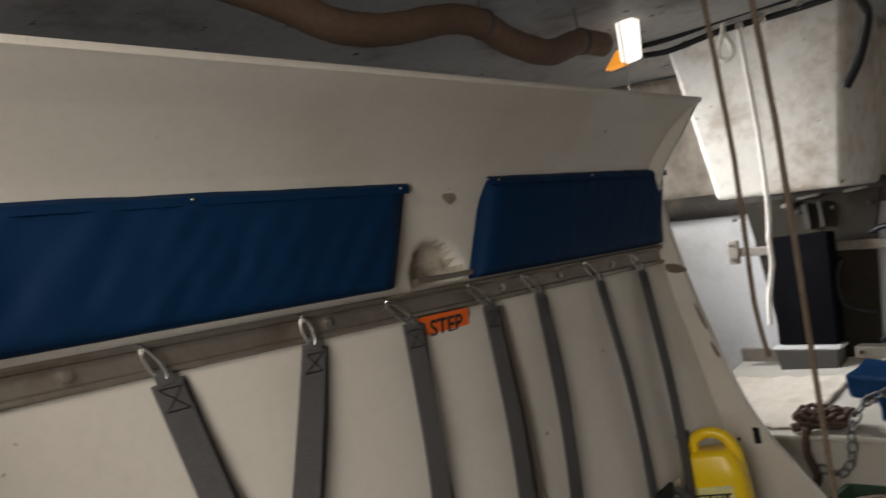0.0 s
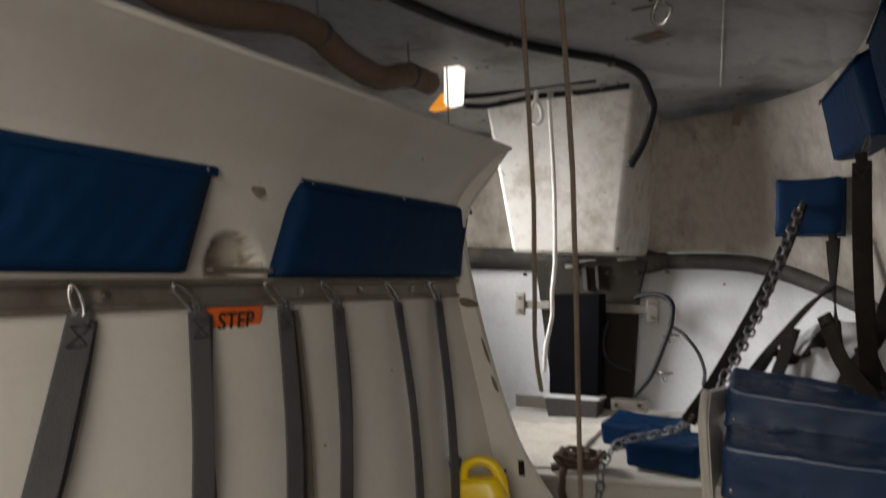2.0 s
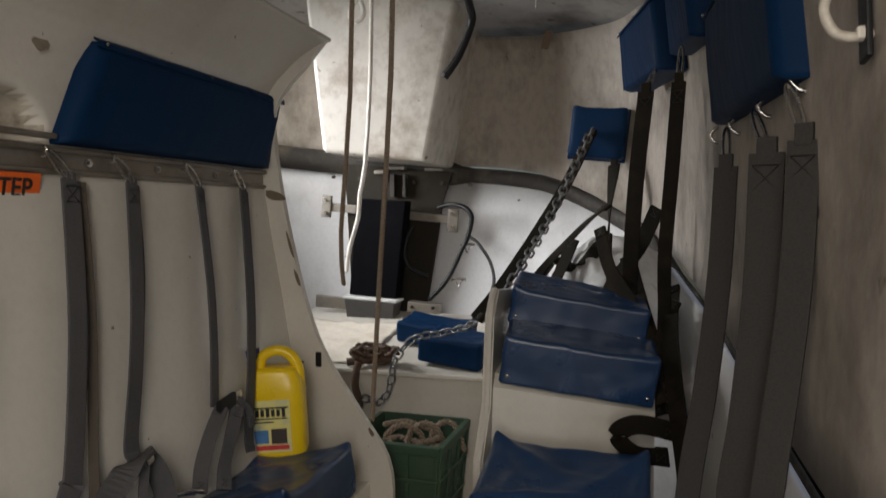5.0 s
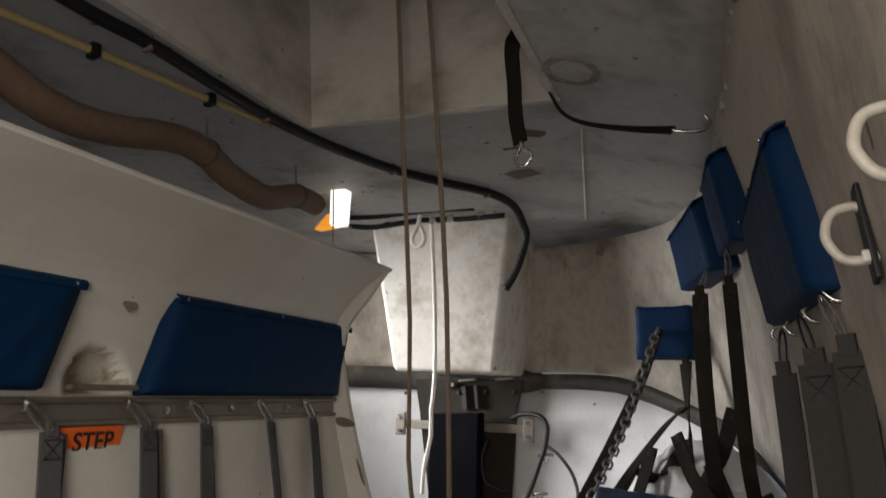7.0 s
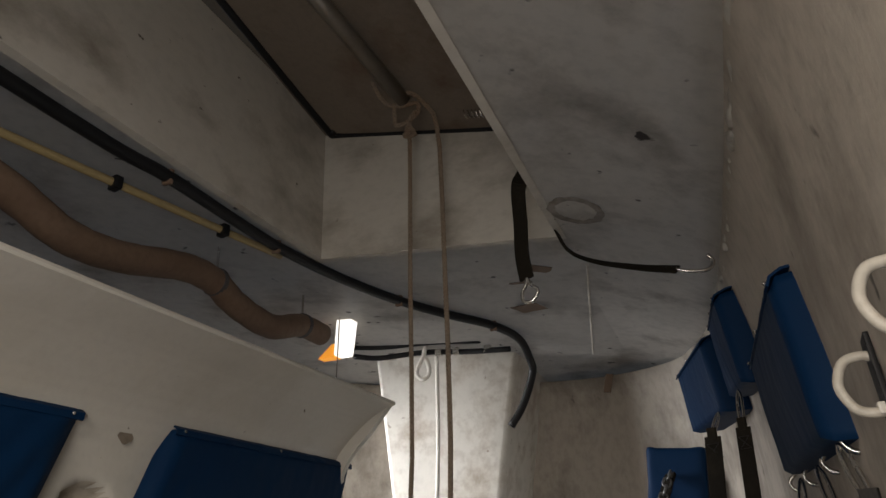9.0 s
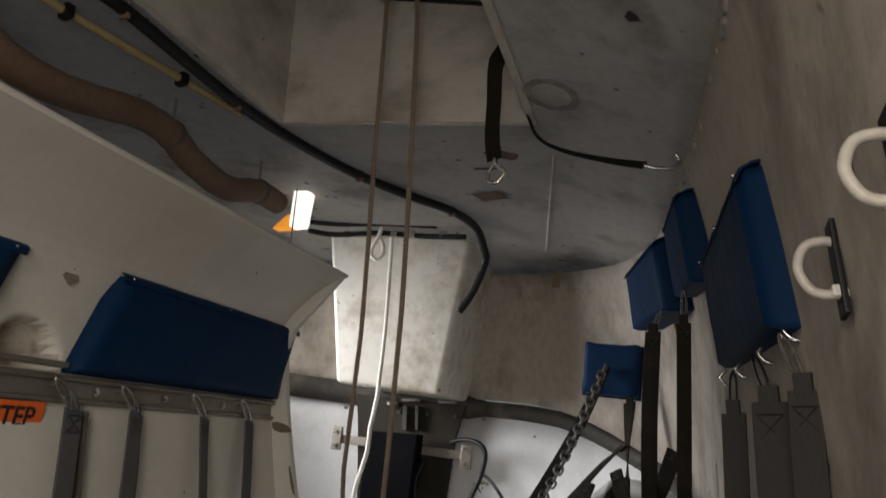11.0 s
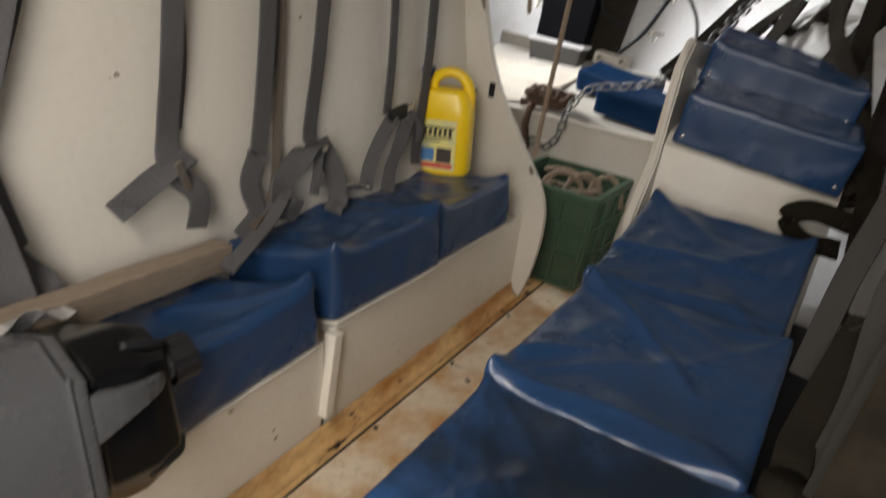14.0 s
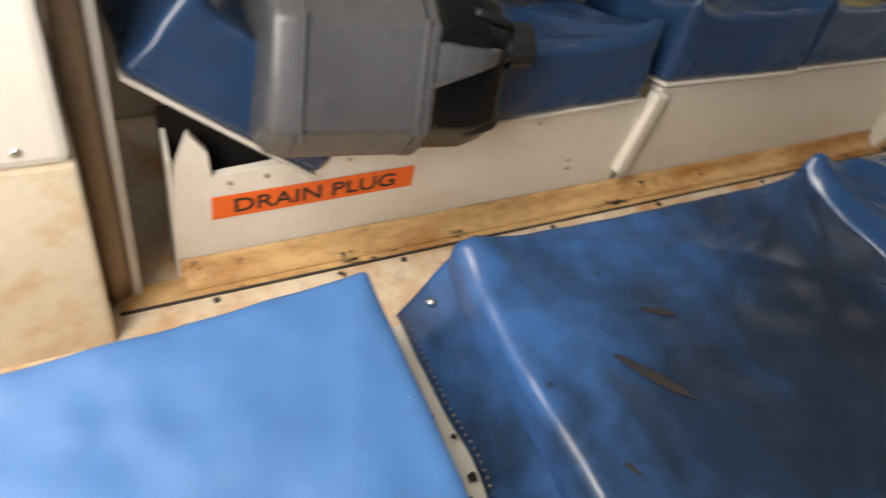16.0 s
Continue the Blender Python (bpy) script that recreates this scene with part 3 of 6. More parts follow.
# this cushion's lighter blue carries daylight as well as fading
faded = seat_cushion("lighter blue vinyl cushion with a straight seam", (0.41, 0.61, 0.105), pose(-0.085, -0.143, 0.4225, 0, 0, -1.5), 14, fold=0.003, mat=FADED_LIT, r=0.009)
for piece in faded.children:
    for v in piece.data.vertices:
        if v.co.x < 0:
            v.co.x *= 1 - 0.27 * (0.305 - v.co.y) / 0.61
seat_cushion("scuffed blue vinyl cushion with folded corners", (0.385, 0.545, 0.105), pose(-0.098, 0.532, 0.417, 0, 0, -1), 17, fold=0.005, ridges=((-0.5, -0.45, 0.45, -0.36, 0.006, 0.026), (-0.49, -0.45, -0.1, 0.3, 0.005, 0.015), (-0.5, 0.48, -0.15, -0.1, 0.009, 0.016), (-0.48, 0.47, 0.1, 0.12, 0.007, 0.012), (-0.46, 0.40, -0.3, -0.3, 0.006, 0.010)), mat=SCUFFED)
seat_cushion("scuffed blue vinyl cushion with a heavy fold", (0.375, 0.44, 0.115), pose(-0.100, 1.015, 0.424, 2, 0, -1), 20, fold=0.012, ridges=((-0.5, -0.46, 0.5, -0.40, 0.013, 0.030), (-0.48, 0.44, 0.22, -0.12, 0.020, 0.015), (-0.45, -0.3, -0.2, -0.05, 0.008, 0.012), (-0.47, 0.45, 0.3, 0.25, 0.008, 0.012), (-0.4, -0.4, 0.2, 0.1, 0.006, 0.014)))
seat_cushion("creased blue vinyl cushion rising towards the bow", (0.365, 0.42, 0.115), pose(-0.107, 1.425, 0.458, 12, 1, -1.5), 23, fold=0.018, ridges=((-0.5, -0.45, 0.5, -0.3, 0.014, 0.018), (-0.5, -0.1, 0.3, 0.05, 0.008, 0.014)))
# stitched flap along the end of the scuffed cushion
flap = thing("cushion_flap", "blue vinyl flap stitched to a bench cushion", "flap", place=(0, 0, 0))


def skirt(x, t):
    """The flap from the cushion's upper edge down to the bench, puckered and wavy at its foot."""
    y = 0.270 - 0.022 * t - 0.030 * t ** 2 + 0.007 * t * noise.noise((x * 13, 2.0, 7.0))
    z = 0.455 - 0.075 * t ** (0.75 + 8.0 * max(0.0, -0.2 - x)) - 0.009 * t ** 3 + 0.006 * math.sin(math.pi * t) * noise.noise((x * 24, t * 2, 3.0))
    return (x, y, z)


xs_flap = [-0.292 + 0.39 * k / 60 for k in range(61)]
flap_cloth = part("flap", sheet([[skirt(x, t) for x in xs_flap] for t in [k / 10 for k in range(11)]]), SCUFFED, flap, smooth=True)
flap_hem = flap_cloth.modifiers.new("thickness", 'SOLIDIFY')
flap_hem.thickness = 0.003
flap_hem.thickness_clamp = 1.0
for k in range(46):
    x, y, z = skirt(-0.272 + k * 0.0078, 0.95)
    part("stitch", box(0.0032, 0.0011, 0.0012, 0, pose(x, y, z + 0.0025, 0, 0, 35 if k % 2 else -35)), ROPE, flap)
bm = bmesh.new()
bmesh.ops.create_uvsphere(bm, u_segments=10, v_segments=6, radius=0.006, matrix=Matrix.Translation(Vector(skirt(-0.268, 0.62)) + Vector((0, -0.003, 0.003))) @ Matrix.Diagonal((1, 1, 0.6, 1)))
part("stud", bm, STEEL, flap, "dull metal stud", smooth=True)

# smears of dirt on the scuffed cushion
GRIME = material("smeared grime", (0.022, 0.019, 0.017), 0.6, spec=0.3, stain=(0.010, 0.016, 0.028), stain_amount=0.7, stain_scale=40.0)
for x, y, a, l, w in ((-0.085, 0.385, 36, 0.085, 0.013), (-0.03, 0.300, 28, 0.085, 0.015), (-0.15, 0.44, 60, 0.04, 0.009)):
    bm = plate([(l * 0.5 * math.cos(k * 0.5236) * random.uniform(0.8, 1.1), w * 0.5 * math.sin(k * 0.5236) * random.uniform(0.7, 1.1)) for k in range(12)], 0.001, "z")
    part("dirt_smear", moved(bm, pose(x, y, 0.4685, 0, 0, a)), GRIME, flap)


# flakes of dirt in the gap between the cushions
flakes = thing("dirt_flakes", "dark flakes of dirt on the bench between cushions", "dirt", place=(0, 0, 0))
for k in range(10):
    x, r = -0.27 + 0.03 * k + random.uniform(-0.02, 0.02), random.uniform(0.002, 0.006)
    bm = plate([(r * math.cos(a * 0.7) * random.uniform(0.6, 1.2), r * math.sin(a * 0.7) * random.uniform(0.6, 1.2)) for a in range(9)], 0.0012, "z")
    part("flake", moved(bm, at(x, 0.205 + random.uniform(-0.018, 0.018), 0.3665)), BLACK, flakes)


# ---- head pads ----
def head_pad(label, corners, depth, normal, group="blue head pads", seed=0, creased=0.3):
    """A padded board: four corners on the wall (top near, top far, bottom far, bottom near), thick along normal, with a flap at its top."""
    ob = thing("head_pad", label, "head pad", group)
    a, b, c, d = (Vector(p) for p in corners)
    n = Vector(normal).normalized()
    bm, N, M = bmesh.new(), 64, 16
    layers = []
    for s, inset in ((0.0, 0.0), (0.75, 0.02), (1.0, 0.10)):
        grid = []
        for i in range(N + 1):
            row = []
            for j in range(M + 1):
                u, v = i / N, j / M
                u2, v2 = inset * 0.4 + u * (1 - inset * 0.8), inset * 0.9 + v * (1 - inset * 1.3)
                p = (a.lerp(b, u2)).lerp(d.lerp(c, u2), v2) + n * depth * s
                if s == 1.0:
                    p += n * (0.006 * math.sin(math.pi * u) * math.sin(math.pi * v) + creased * 0.006 * noise.noise((u * 19 + v * 1.5 + seed, v * 1.6, seed)) + creased * 0.008 * (0.5 - abs(noise.noise((u * 31 + v * 2, v * 2.2, seed)))) * math.sin(math.pi * v))
                row.append(bm.verts.new(p))
            grid.append(row)
        layers.append(grid)
    top = layers[2]
    for i in range(N):
        for j in range(M):
            bm.faces.new((top[i][j], top[i + 1][j], top[i + 1][j + 1], top[i][j + 1]))
    def rim(g):
        return [g[i][0] for i in range(N + 1)] + [g[N][j] for j in range(1, M + 1)] + [g[i][M] for i in range(N - 1, -1, -1)] + [g[0][j] for j in range(M - 1, 0, -1)]
    for g, h in zip(layers, layers[1:]):
        ra, rb = rim(g), rim(h)
        for k in range(len(ra)):
            bm.faces.new((ra[k], ra[(k + 1) % len(ra)], rb[(k + 1) % len(rb)], rb[k]))
    bmesh.ops.delete(bm, geom=[v for v in bm.verts if not v.link_faces], context="VERTS")
    bmesh.ops.recalc_face_normals(bm, faces=bm.faces[:])
    part("cover", bm, BLUEPAD, ob, smooth=True)
    # turned-over edge strip along the top
    up = (a - d).normalized()
    strip = [[a.lerp(b, i / 20) + up * h + n * (o + 0.003 * noise.noise((i * 0.7, seed, h * 50))) for i in range(21)] for h, o in ((0.011, 0.004), (0.008, depth * 0.55), (-0.004, depth * 0.95), (-0.020, depth * 1.06))]
    part("edge_strip", sheet(strip, 0.004), BLUEPAD, ob)
    for u in (0.03, 0.5, 0.97):
        p = a.lerp(b, u) + n * (depth * 0.98 + 0.003) - up * 0.010
        bm = bmesh.new()
        bmesh.ops.create_uvsphere(bm, u_segments=8, v_segments=6, radius=0.0035, matrix=Matrix.Translation(p))
        part("stud", bm, STEEL, ob, smooth=True)
    return ob


head_pad("long blue vinyl head pad fixed above the belt rail", ((-1.080, 0.02, 1.452), (-1.080, 0.962, 1.452), (-1.080, 0.885, 1.243), (-1.080, -0.06, 1.243)), 0.034, (1, 0, 0.05), seed=2, creased=1.0)
head_pad("blue vinyl head pad with square ends above the belt rail", ((-1.082, 1.212, 1.458), (-1.082, 2.015, 1.458), (-1.085, 1.935, 1.235), (-1.085, 1.115, 1.235)), 0.045, (1, -0.12, 0.05), seed=9, creased=0.5)


# ---- belts on the divider ----
RAILZ = 1.203
rail = thing("belt_rail", "weathered aluminium channel rail holding seat belt hooks", "rail")
rx = panel_x(RAILZ) + 0.006
prof = [(0, -0.036), (0.010, -0.036), (0.016, -0.031), (0.016, -0.023), (0.005, -0.019), (0.005, 0.019), (0.016, 0.022), (0.020, 0.030), (0.015, 0.036), (0, 0.036)]
bm = bmesh.new()
ends = [[bm.verts.new((rx + px, y, RAILZ + pz * 0.78)) for px, pz in prof] for y in (-0.02, 1.925)]
for k in range(len(prof)):
    bm.faces.new((ends[0][k], ends[0][(k + 1) % len(prof)], ends[1][(k + 1) % len(prof)], ends[1][k]))
bm.faces.new(ends[0])
bm.faces.new(ends[1][::-1])
bmesh.ops.recalc_face_normals(bm, faces=bm.faces[:])
part("channel", bm, ALU, rail)
for y in (0.12, 0.27, 0.72, 1.20, 1.42, 1.66):
    part("bolt", merge(moved(tube([(0, 0, 0), (0.008, 0, 0)], 0.009, 8, 0), at(rx + 0.004, y, RAILZ)), moved(tube([(0, 0, 0), (0.013, 0, 0)], 0.005, 6, 0), at(rx + 0.004, y, RAILZ))), STEEL, rail, "rusty bolt head")
part("step_ledge", box(0.02, 0.17, 0.012, 0.004, at(rx + 0.006, 1.03, 1.250)), ALU, rail)


def stitched_end(parent, p, side, up, w, mat=None):
    """The cross of dark stitching on a belt's doubled end."""
    s, u = Vector(side).normalized(), Vector(up).normalized()
    n = s.cross(u).normalized()
    p = Vector(p)
    a = w * 0.38
    for q0, q1 in (((-a, a), (a, a)), ((-a, -a), (a, -a)), ((-a, a), (a, -a)), ((-a, -a), (a, a))):
        for sign in (1, -1):
            part("stitching", tube([p + s * q0[0] + u * q0[1] + n * 0.0046 * sign, p + s * q1[0] + u * q1[1] + n * 0.0046 * sign], 0.0009, 4, 0), INK, parent)


def snap_hook(parent, top, bottom, r=0.003, spread=0.011, axis=(0, 1, 0)):
    """A closed wire snap hook between two points."""
    a, b, s = Vector(top), Vector(bottom), Vector(axis).normalized()
    m = (a + b) / 2
    pts = [a, a + s * spread * 0.7 + (b - a) * 0.15, m + s * spread, b + s * spread * 0.7 - (b - a) * 0.12, b, b - s * spread * 0.7 - (b - a) * 0.12, m - s * spread, a - s * spread * 0.7 + (b - a) * 0.15, a]
    part("snap_hook", tube(pts, r, 8, 5), STEEL, parent, "bright steel snap hook", smooth=True)


def belt(label, y, run, width=0.046, twist=None, lean=0.0, wide=(0, 1, 0), mat=WEB, stitch=0.03):
    """A shoulder belt hung by a snap hook from an eye on the rail."""
    ob = thing("seat_belt", label, "seat belt", "grey belts on the divider")
    e = Vector((rx + 0.010, y - lean, RAILZ + 0.014))
    part("eye", tube([e + Vector((0, -0.012, 0.010)), e + Vector((0.012, -0.012, 0.009)), e + Vector((0.017, -0.012, 0)), e + Vector((0.012, -0.012, -0.009)), e + Vector((0, -0.012, -0.010))], 0.003, 8, 5), STEEL, ob, "steel eye bolt", smooth=True)
    top = Vector(run[0])
    snap_hook(ob, e + Vector((0.017, -0.014, 0.004)), top + Vector((0, 0, 0.004)), 0.0036, 0.0085, (0.3, 0.8, 0.4))
    part("webbing", ribbon(run, width, 0.004, wide, 7, twist), mat, ob)
    part("rear_webbing", ribbon([(x - 0.013, y + 0.024 + 0.006 * math.sin(i * 2.0 + y * 9), z) for i, (x, y, z) in enumerate(run[:5])], width * 0.6, 0.003, wide, 7), mat, ob)
    d = (Vector(run[1]) - top).normalized()
    part("end_fold", ribbon([top - d * 0.016, top - d * 0.006, top + d * 0.006], width * 0.55, 0.007, wide, 2), mat, ob)
    stitched_end(ob, top + d * stitch, wide, d, width)
    return ob


def px(z, off=0.022):
    return panel_x(z) + off


def hang(y0, y1, z1, bulge=0.015):
    z0 = 1.165
    pts = []
    for i in range(5):
        f = i / 4
        z = z0 + (z1 - z0) * f
        pts.append((px(z, 0.026 + bulge * math.sin(math.pi * f)), y0 + (y1 - y0) * f, z))
    return pts


belt("grey webbing seat belt hanging slack from its hook", 0.385, hang(0.400, 0.50, 0.55) + [(px(0.5, 0.05), 0.53, 0.50), (px(0.46, 0.07), 0.48, 0.47)], 0.048)
belt("grey webbing seat belt hanging from the rail", 0.665, hang(0.668, 0.44, 0.62) + [(px(0.52, 0.05), 0.42, 0.53), (px(0.47, 0.06), 0.40, 0.47)], 0.046, twist=lambda t: 40 * t)
belt("grey webbing seat belt with a buckle at its end", 0.888, hang(0.900, 0.806, 0.68) + [(px(0.62, 0.04), 0.79, 0.625), (px(0.57, 0.055), 0.83, 0.57), (px(0.51, 0.05), 0.82, 0.51)], 0.046, lean=0.030)
belt("grey webbing seat belt with a stitched lower loop", 1.118, hang(1.132, 1.018, 0.62) + [(px(0.60, 0.03), 1.003, 0.60), (px(0.555, 0.04), 0.966, 0.555), (px(0.50, 0.05), 0.972, 0.497), (px(0.465, 0.06), 0.915, 0.465)], 0.044, lean=0.030)
belt("grey webbing seat belt knotted near the cushion", 1.300, hang(1.312, 1.175, 0.63) + [(px(0.60, 0.04), 1.165, 0.600)], 0.040, lean=0.030)
belt("narrow grey seat belt hanging edge on", 1.552, hang(1.562, 1.470, 0.625), 0.030, lean=0.030)
belt("grey seat belt beside the yellow jug", 1.772, hang(1.776, 1.600, 0.52) + [(px(0.47, 0.03), 1.59, 0.475)], 0.040, lean=0.030)

def finish_tail(ob, run, w, side, mat):
    """Both ends of a loose belt folded back and stitched."""
    for p, q in ((run[0], run[1]), (run[-1], run[-2])):
        p, q = Vector(p), Vector(q)
        d = (q - p).normalized()
        s = Vector(side)
        s = (s - d * s.dot(d)).normalized()
        part("end_fold", ribbon([p - d * 0.002, p + d * 0.012, p + d * 0.026], w * 0.96, 0.008, s, 2), mat, ob)
        stitched_end(ob, p + d * 0.014, s, d, w * 0.55)


# loops, buckles and loose tails lying against the panel
loops = (
    ("grey belt tail with a steel tip against the panel", [(px(0.66, 0.045), 0.95, 0.655), (px(0.63, 0.05), 0.87, 0.63), (px(0.59, 0.045), 0.79, 0.59)], 0.042),
    ("dark belt bundle hanging at the end of the bench", [(px(0.95, 0.03), 0.40, 0.95), (px(0.80, 0.05), 0.46, 0.80), (px(0.65, 0.07), 0.50, 0.66), (px(0.5, 0.07), 0.53, 0.48)], 0.060),
    ("dark belt doubled over a buckle", [(px(0.82, 0.05), 0.43, 0.82), (px(0.68, 0.06), 0.40, 0.68), (px(0.56, 0.07), 0.44, 0.56), (px(0.48, 0.08), 0.40, 0.47)], 0.050),
    ("grey belt end lying towards the plank", [(px(0.54, 0.05), 1.18, 0.545), (px(0.50, 0.07), 1.10, 0.50), (px(0.475, 0.09), 1.02, 0.475), (px(0.45, 0.10), 0.96, 0.455)], 0.034),
)
for k, (label, run, w) in enumerate(loops):
    run = [(x, y - (0.165 if y > 1.3 else 0.12 if y > 0.7 else 0.05), z - 0.015) for x, y, z in run]
    ob = thing("belt_tail", label, "belt", "loose belt tails")
    part("webbing", ribbon(run, w, 0.004, (0.25, 1, 0.1), 7, lambda t, k=k: (k * 37 % 60 - 20) * t), WEB, ob)
    finish_tail(ob, run, w, (0.25, 1, 0.1), WEB)
folds = (
    ("grey belt folded into a broad loop", [(px(0.61, 0.045), 1.185, 0.605), (px(0.59, 0.05), 1.118, 0.590), (px(0.54, 0.05), 1.045, 0.540), (px(0.495, 0.05), 1.042, 0.495), (px(0.48, 0.055), 1.085, 0.478)], 0.050, -25, WEB),
    ("grey belt loop resting on the cushion", [(px(0.61, 0.04), 1.190, 0.605), (px(0.55, 0.05), 1.212, 0.552), (px(0.47, 0.055), 1.222, 0.470), (px(0.45, 0.06), 1.195, 0.450)], 0.044, 20, WEB),
    ("short belt end with a steel tip", [(px(0.60, 0.055), 1.172, 0.595), (px(0.55, 0.06), 1.150, 0.55), (px(0.505, 0.06), 1.135, 0.505)], 0.020, 0, WEB),
    ("narrow faded belt beside a stitched belt", [(px(1.16, 0.02), 1.165, 1.16), (px(0.90, 0.025), 1.130, 0.90), (px(0.663, 0.02), 1.085, 0.663), (px(0.527, 0.04), 1.030, 0.527), (px(0.477, 0.06), 0.945, 0.477)], 0.018, 15, material("faded brown webbing", (0.085, 0.070, 0.056), 0.8, spec=0.15, bump=0.4, bump_scale=400.0)),
    ("grey belt hanging from a black clasp", [(px(0.62, 0.04), 1.478, 0.622), (px(0.572, 0.045), 1.408, 0.572), (px(0.52, 0.05), 1.355, 0.52), (px(0.475, 0.06), 1.322, 0.475)], 0.034, 12, WEB),
    ("grey belt doubled below a black clasp", [(px(0.61, 0.05), 1.530, 0.610), (px(0.55, 0.055), 1.475, 0.55), (px(0.50, 0.055), 1.436, 0.50), (px(0.45, 0.065), 1.405, 0.452)], 0.036, -15, WEB),
    ("thin grey belt end beside the jug", [(px(0.62, 0.05), 1.545, 0.625), (px(0.59, 0.055), 1.575, 0.585), (px(0.55, 0.05), 1.580, 0.55)], 0.018, 30, WEB),
)
for label, run, w, turn, mat in folds:
    ob = thing("belt_tail", label, "belt", "loose belt tails")
    part("webbing", ribbon(run, w, 0.004, (0.3, 1, 0.35), 7, lambda t, turn=turn: turn * math.sin(3 * t)), mat, ob)
    finish_tail(ob, run, w, (0.3, 1, 0.35), mat)
knot = thing("belt_slide", "steel slide at a pinched belt", "slide")
part("plate", box(0.008, 0.022, 0.020, 0.003, pose(px(0.60, 0.062), 1.178, 0.598, 20, 0, 0)), STEEL, knot)
buckle = thing("belt_buckle", "chrome buckle lying on a blue cushion", "buckle")
part("frame", tube([(-0.925, 1.255, 0.488), (-0.90, 1.285, 0.490), (-0.89, 1.325, 0.478), (-0.915, 1.340, 0.470), (-0.935, 1.305, 0.478), (-0.925, 1.255, 0.488)], 0.006, 8, 5), STEEL, buckle, smooth=True)
part("bar", tube([(-0.93, 1.295, 0.480), (-0.89, 1.30, 0.484)], 0.006, 8, 0), STEEL, buckle)
clasp = thing("belt_clasp", "black plastic clasp on a grey belt", "clasp")
part("body", box(0.012, 0.075, 0.035, 0.004, pose(px(0.63, 0.045), 1.495, 0.628, 8, 0, 0)), BLACK, clasp)
part("tongue", box(0.006, 0.03, 0.02, 0.002, pose(px(0.64, 0.05), 1.545, 0.640, 8, 0, 0)), STEEL, clasp)
slide = thing("belt_slide", "pale steel slide on a grey belt", "slide")
part("plate", box(0.006, 0.016, 0.062, 0.003, pose(px(0.63, 0.062), 0.80, 0.613, 24, 0, 0)), ALU, slide)


# ---- lettering ----
def lettering(name, text, height, width, m, mat, parent, bold=0.0):
    cu = bpy.data.curves.new(name, "FONT")
    cu.body, cu.size, cu.align_x, cu.align_y, cu.extrude, cu.offset = text, 1.0, "CENTER", "CENTER", 0.0004, bold
    ob = bpy.data.objects.new(name, cu)
    scene.collection.objects.link(ob)
    me = bpy.data.meshes.new_from_object(ob.evaluated_get(bpy.context.evaluated_depsgraph_get()))
    bpy.data.objects.remove(ob)
    co = np.array([v.co for v in me.vertices])
    lo, hi = co.min(0), co.max(0)
    bm = bmesh.new()
    bm.from_mesh(me)
    bpy.data.meshes.remove(me)
    for v in bm.verts:
        v.co.x = (v.co.x - (lo[0] + hi[0]) / 2) / (hi[0] - lo[0]) * width
        v.co.y = (v.co.y - (lo[1] + hi[1]) / 2) / (hi[1] - lo[1]) * height
    return part(name, moved(bm, m), mat, parent)


def facing(x, y, z, lean=0.0, spin=0.0):
    """Lays a text upright on a wall that faces +x, read from inside."""
    return pose(x, y, z) @ pose(0, 0, 0, 0, -lean, 0) @ pose(0, 0, 0, spin, 0, 0) @ pose(0, 0, 0, 90, 0, 90)


step = thing("step_sign", "orange sticker with black letters below the foothold", "sign")
lean = math.degrees(math.atan2(PANEL[12][0] - PANEL[14][0], PANEL[14][1] - PANEL[12][1]))
sx0 = panel_x(1.148) + 0.0075
part("sticker", moved(plate([(-0.075, -0.029), (0.075, -0.029), (0.075, 0.029), (-0.075, 0.029)], 0.001, "z"), facing(sx0, 0.998, 1.146, -9)), ORANGE, step)
lettering("letters", "STEP", 0.037, 0.095, facing(sx0 + 0.0022, 1.006, 1.147, -9), INK, step, 0.018)
drain = thing("drain_plug_sign", "orange sticker with black letters on the bench front", "sign")
part("sticker", moved(plate([(-0.178, -0.024), (0.178, -0.024), (0.178, 0.024), (-0.178, 0.024)], 0.001, "z"), facing(RX + 0.0015, 0.290, 0.163, 0, 0.5)), ORANGE, drain)
lettering("letters", "DRAIN PLUG", 0.030, 0.285, facing(RX + 0.003, 0.290, 0.163, 0, 0.5), INK, drain, 0.012)

# ---- yellow jug ----
jug = thing("antifreeze_jug", "yellow plastic jug with a printed label on the cushion", "jug", place=pose(-0.925, 1.728, 0.421, 0, -3, 18) @ Matrix.Diagonal((1.06, 1.05, 0.93, 1)))
JW, JD = 0.172, 0.105


def jug_ring(z):
    w, d = JW / 2, JD / 2
    if z < 0.02:
        k = 0.86 + 0.14 * (z / 0.02) ** 0.5
        w, d = w * k, d * k
    if z > 0.20:
        k = (z - 0.20) / 0.075
        w, d = w * (1 - 0.30 * k ** 2), d * (1 - 0.28 * k ** 2)
    return w, d


bm, rings = bmesh.new(), []
for z in (0, 0.004, 0.012, 0.02, 0.10, 0.16, 0.20, 0.22, 0.24, 0.258, 0.27):
    w, d = jug_ring(z)
    ring = []
    for k in range(32):
        a = 2 * math.pi * k / 32
        c, s = math.cos(a), math.sin(a)
        ring.append(bm.verts.new((math.copysign(abs(c) ** 0.45, c) * w + (0.012 if z > 0.2 else 0) * 0, math.copysign(abs(s) ** 0.5, s) * d, z)))
    rings.append(ring)
for a, b in zip(rings, rings[1:]):
    for k in range(32):
        bm.faces.new((a[k], a[(k + 1) % 32], b[(k + 1) % 32], b[k]))
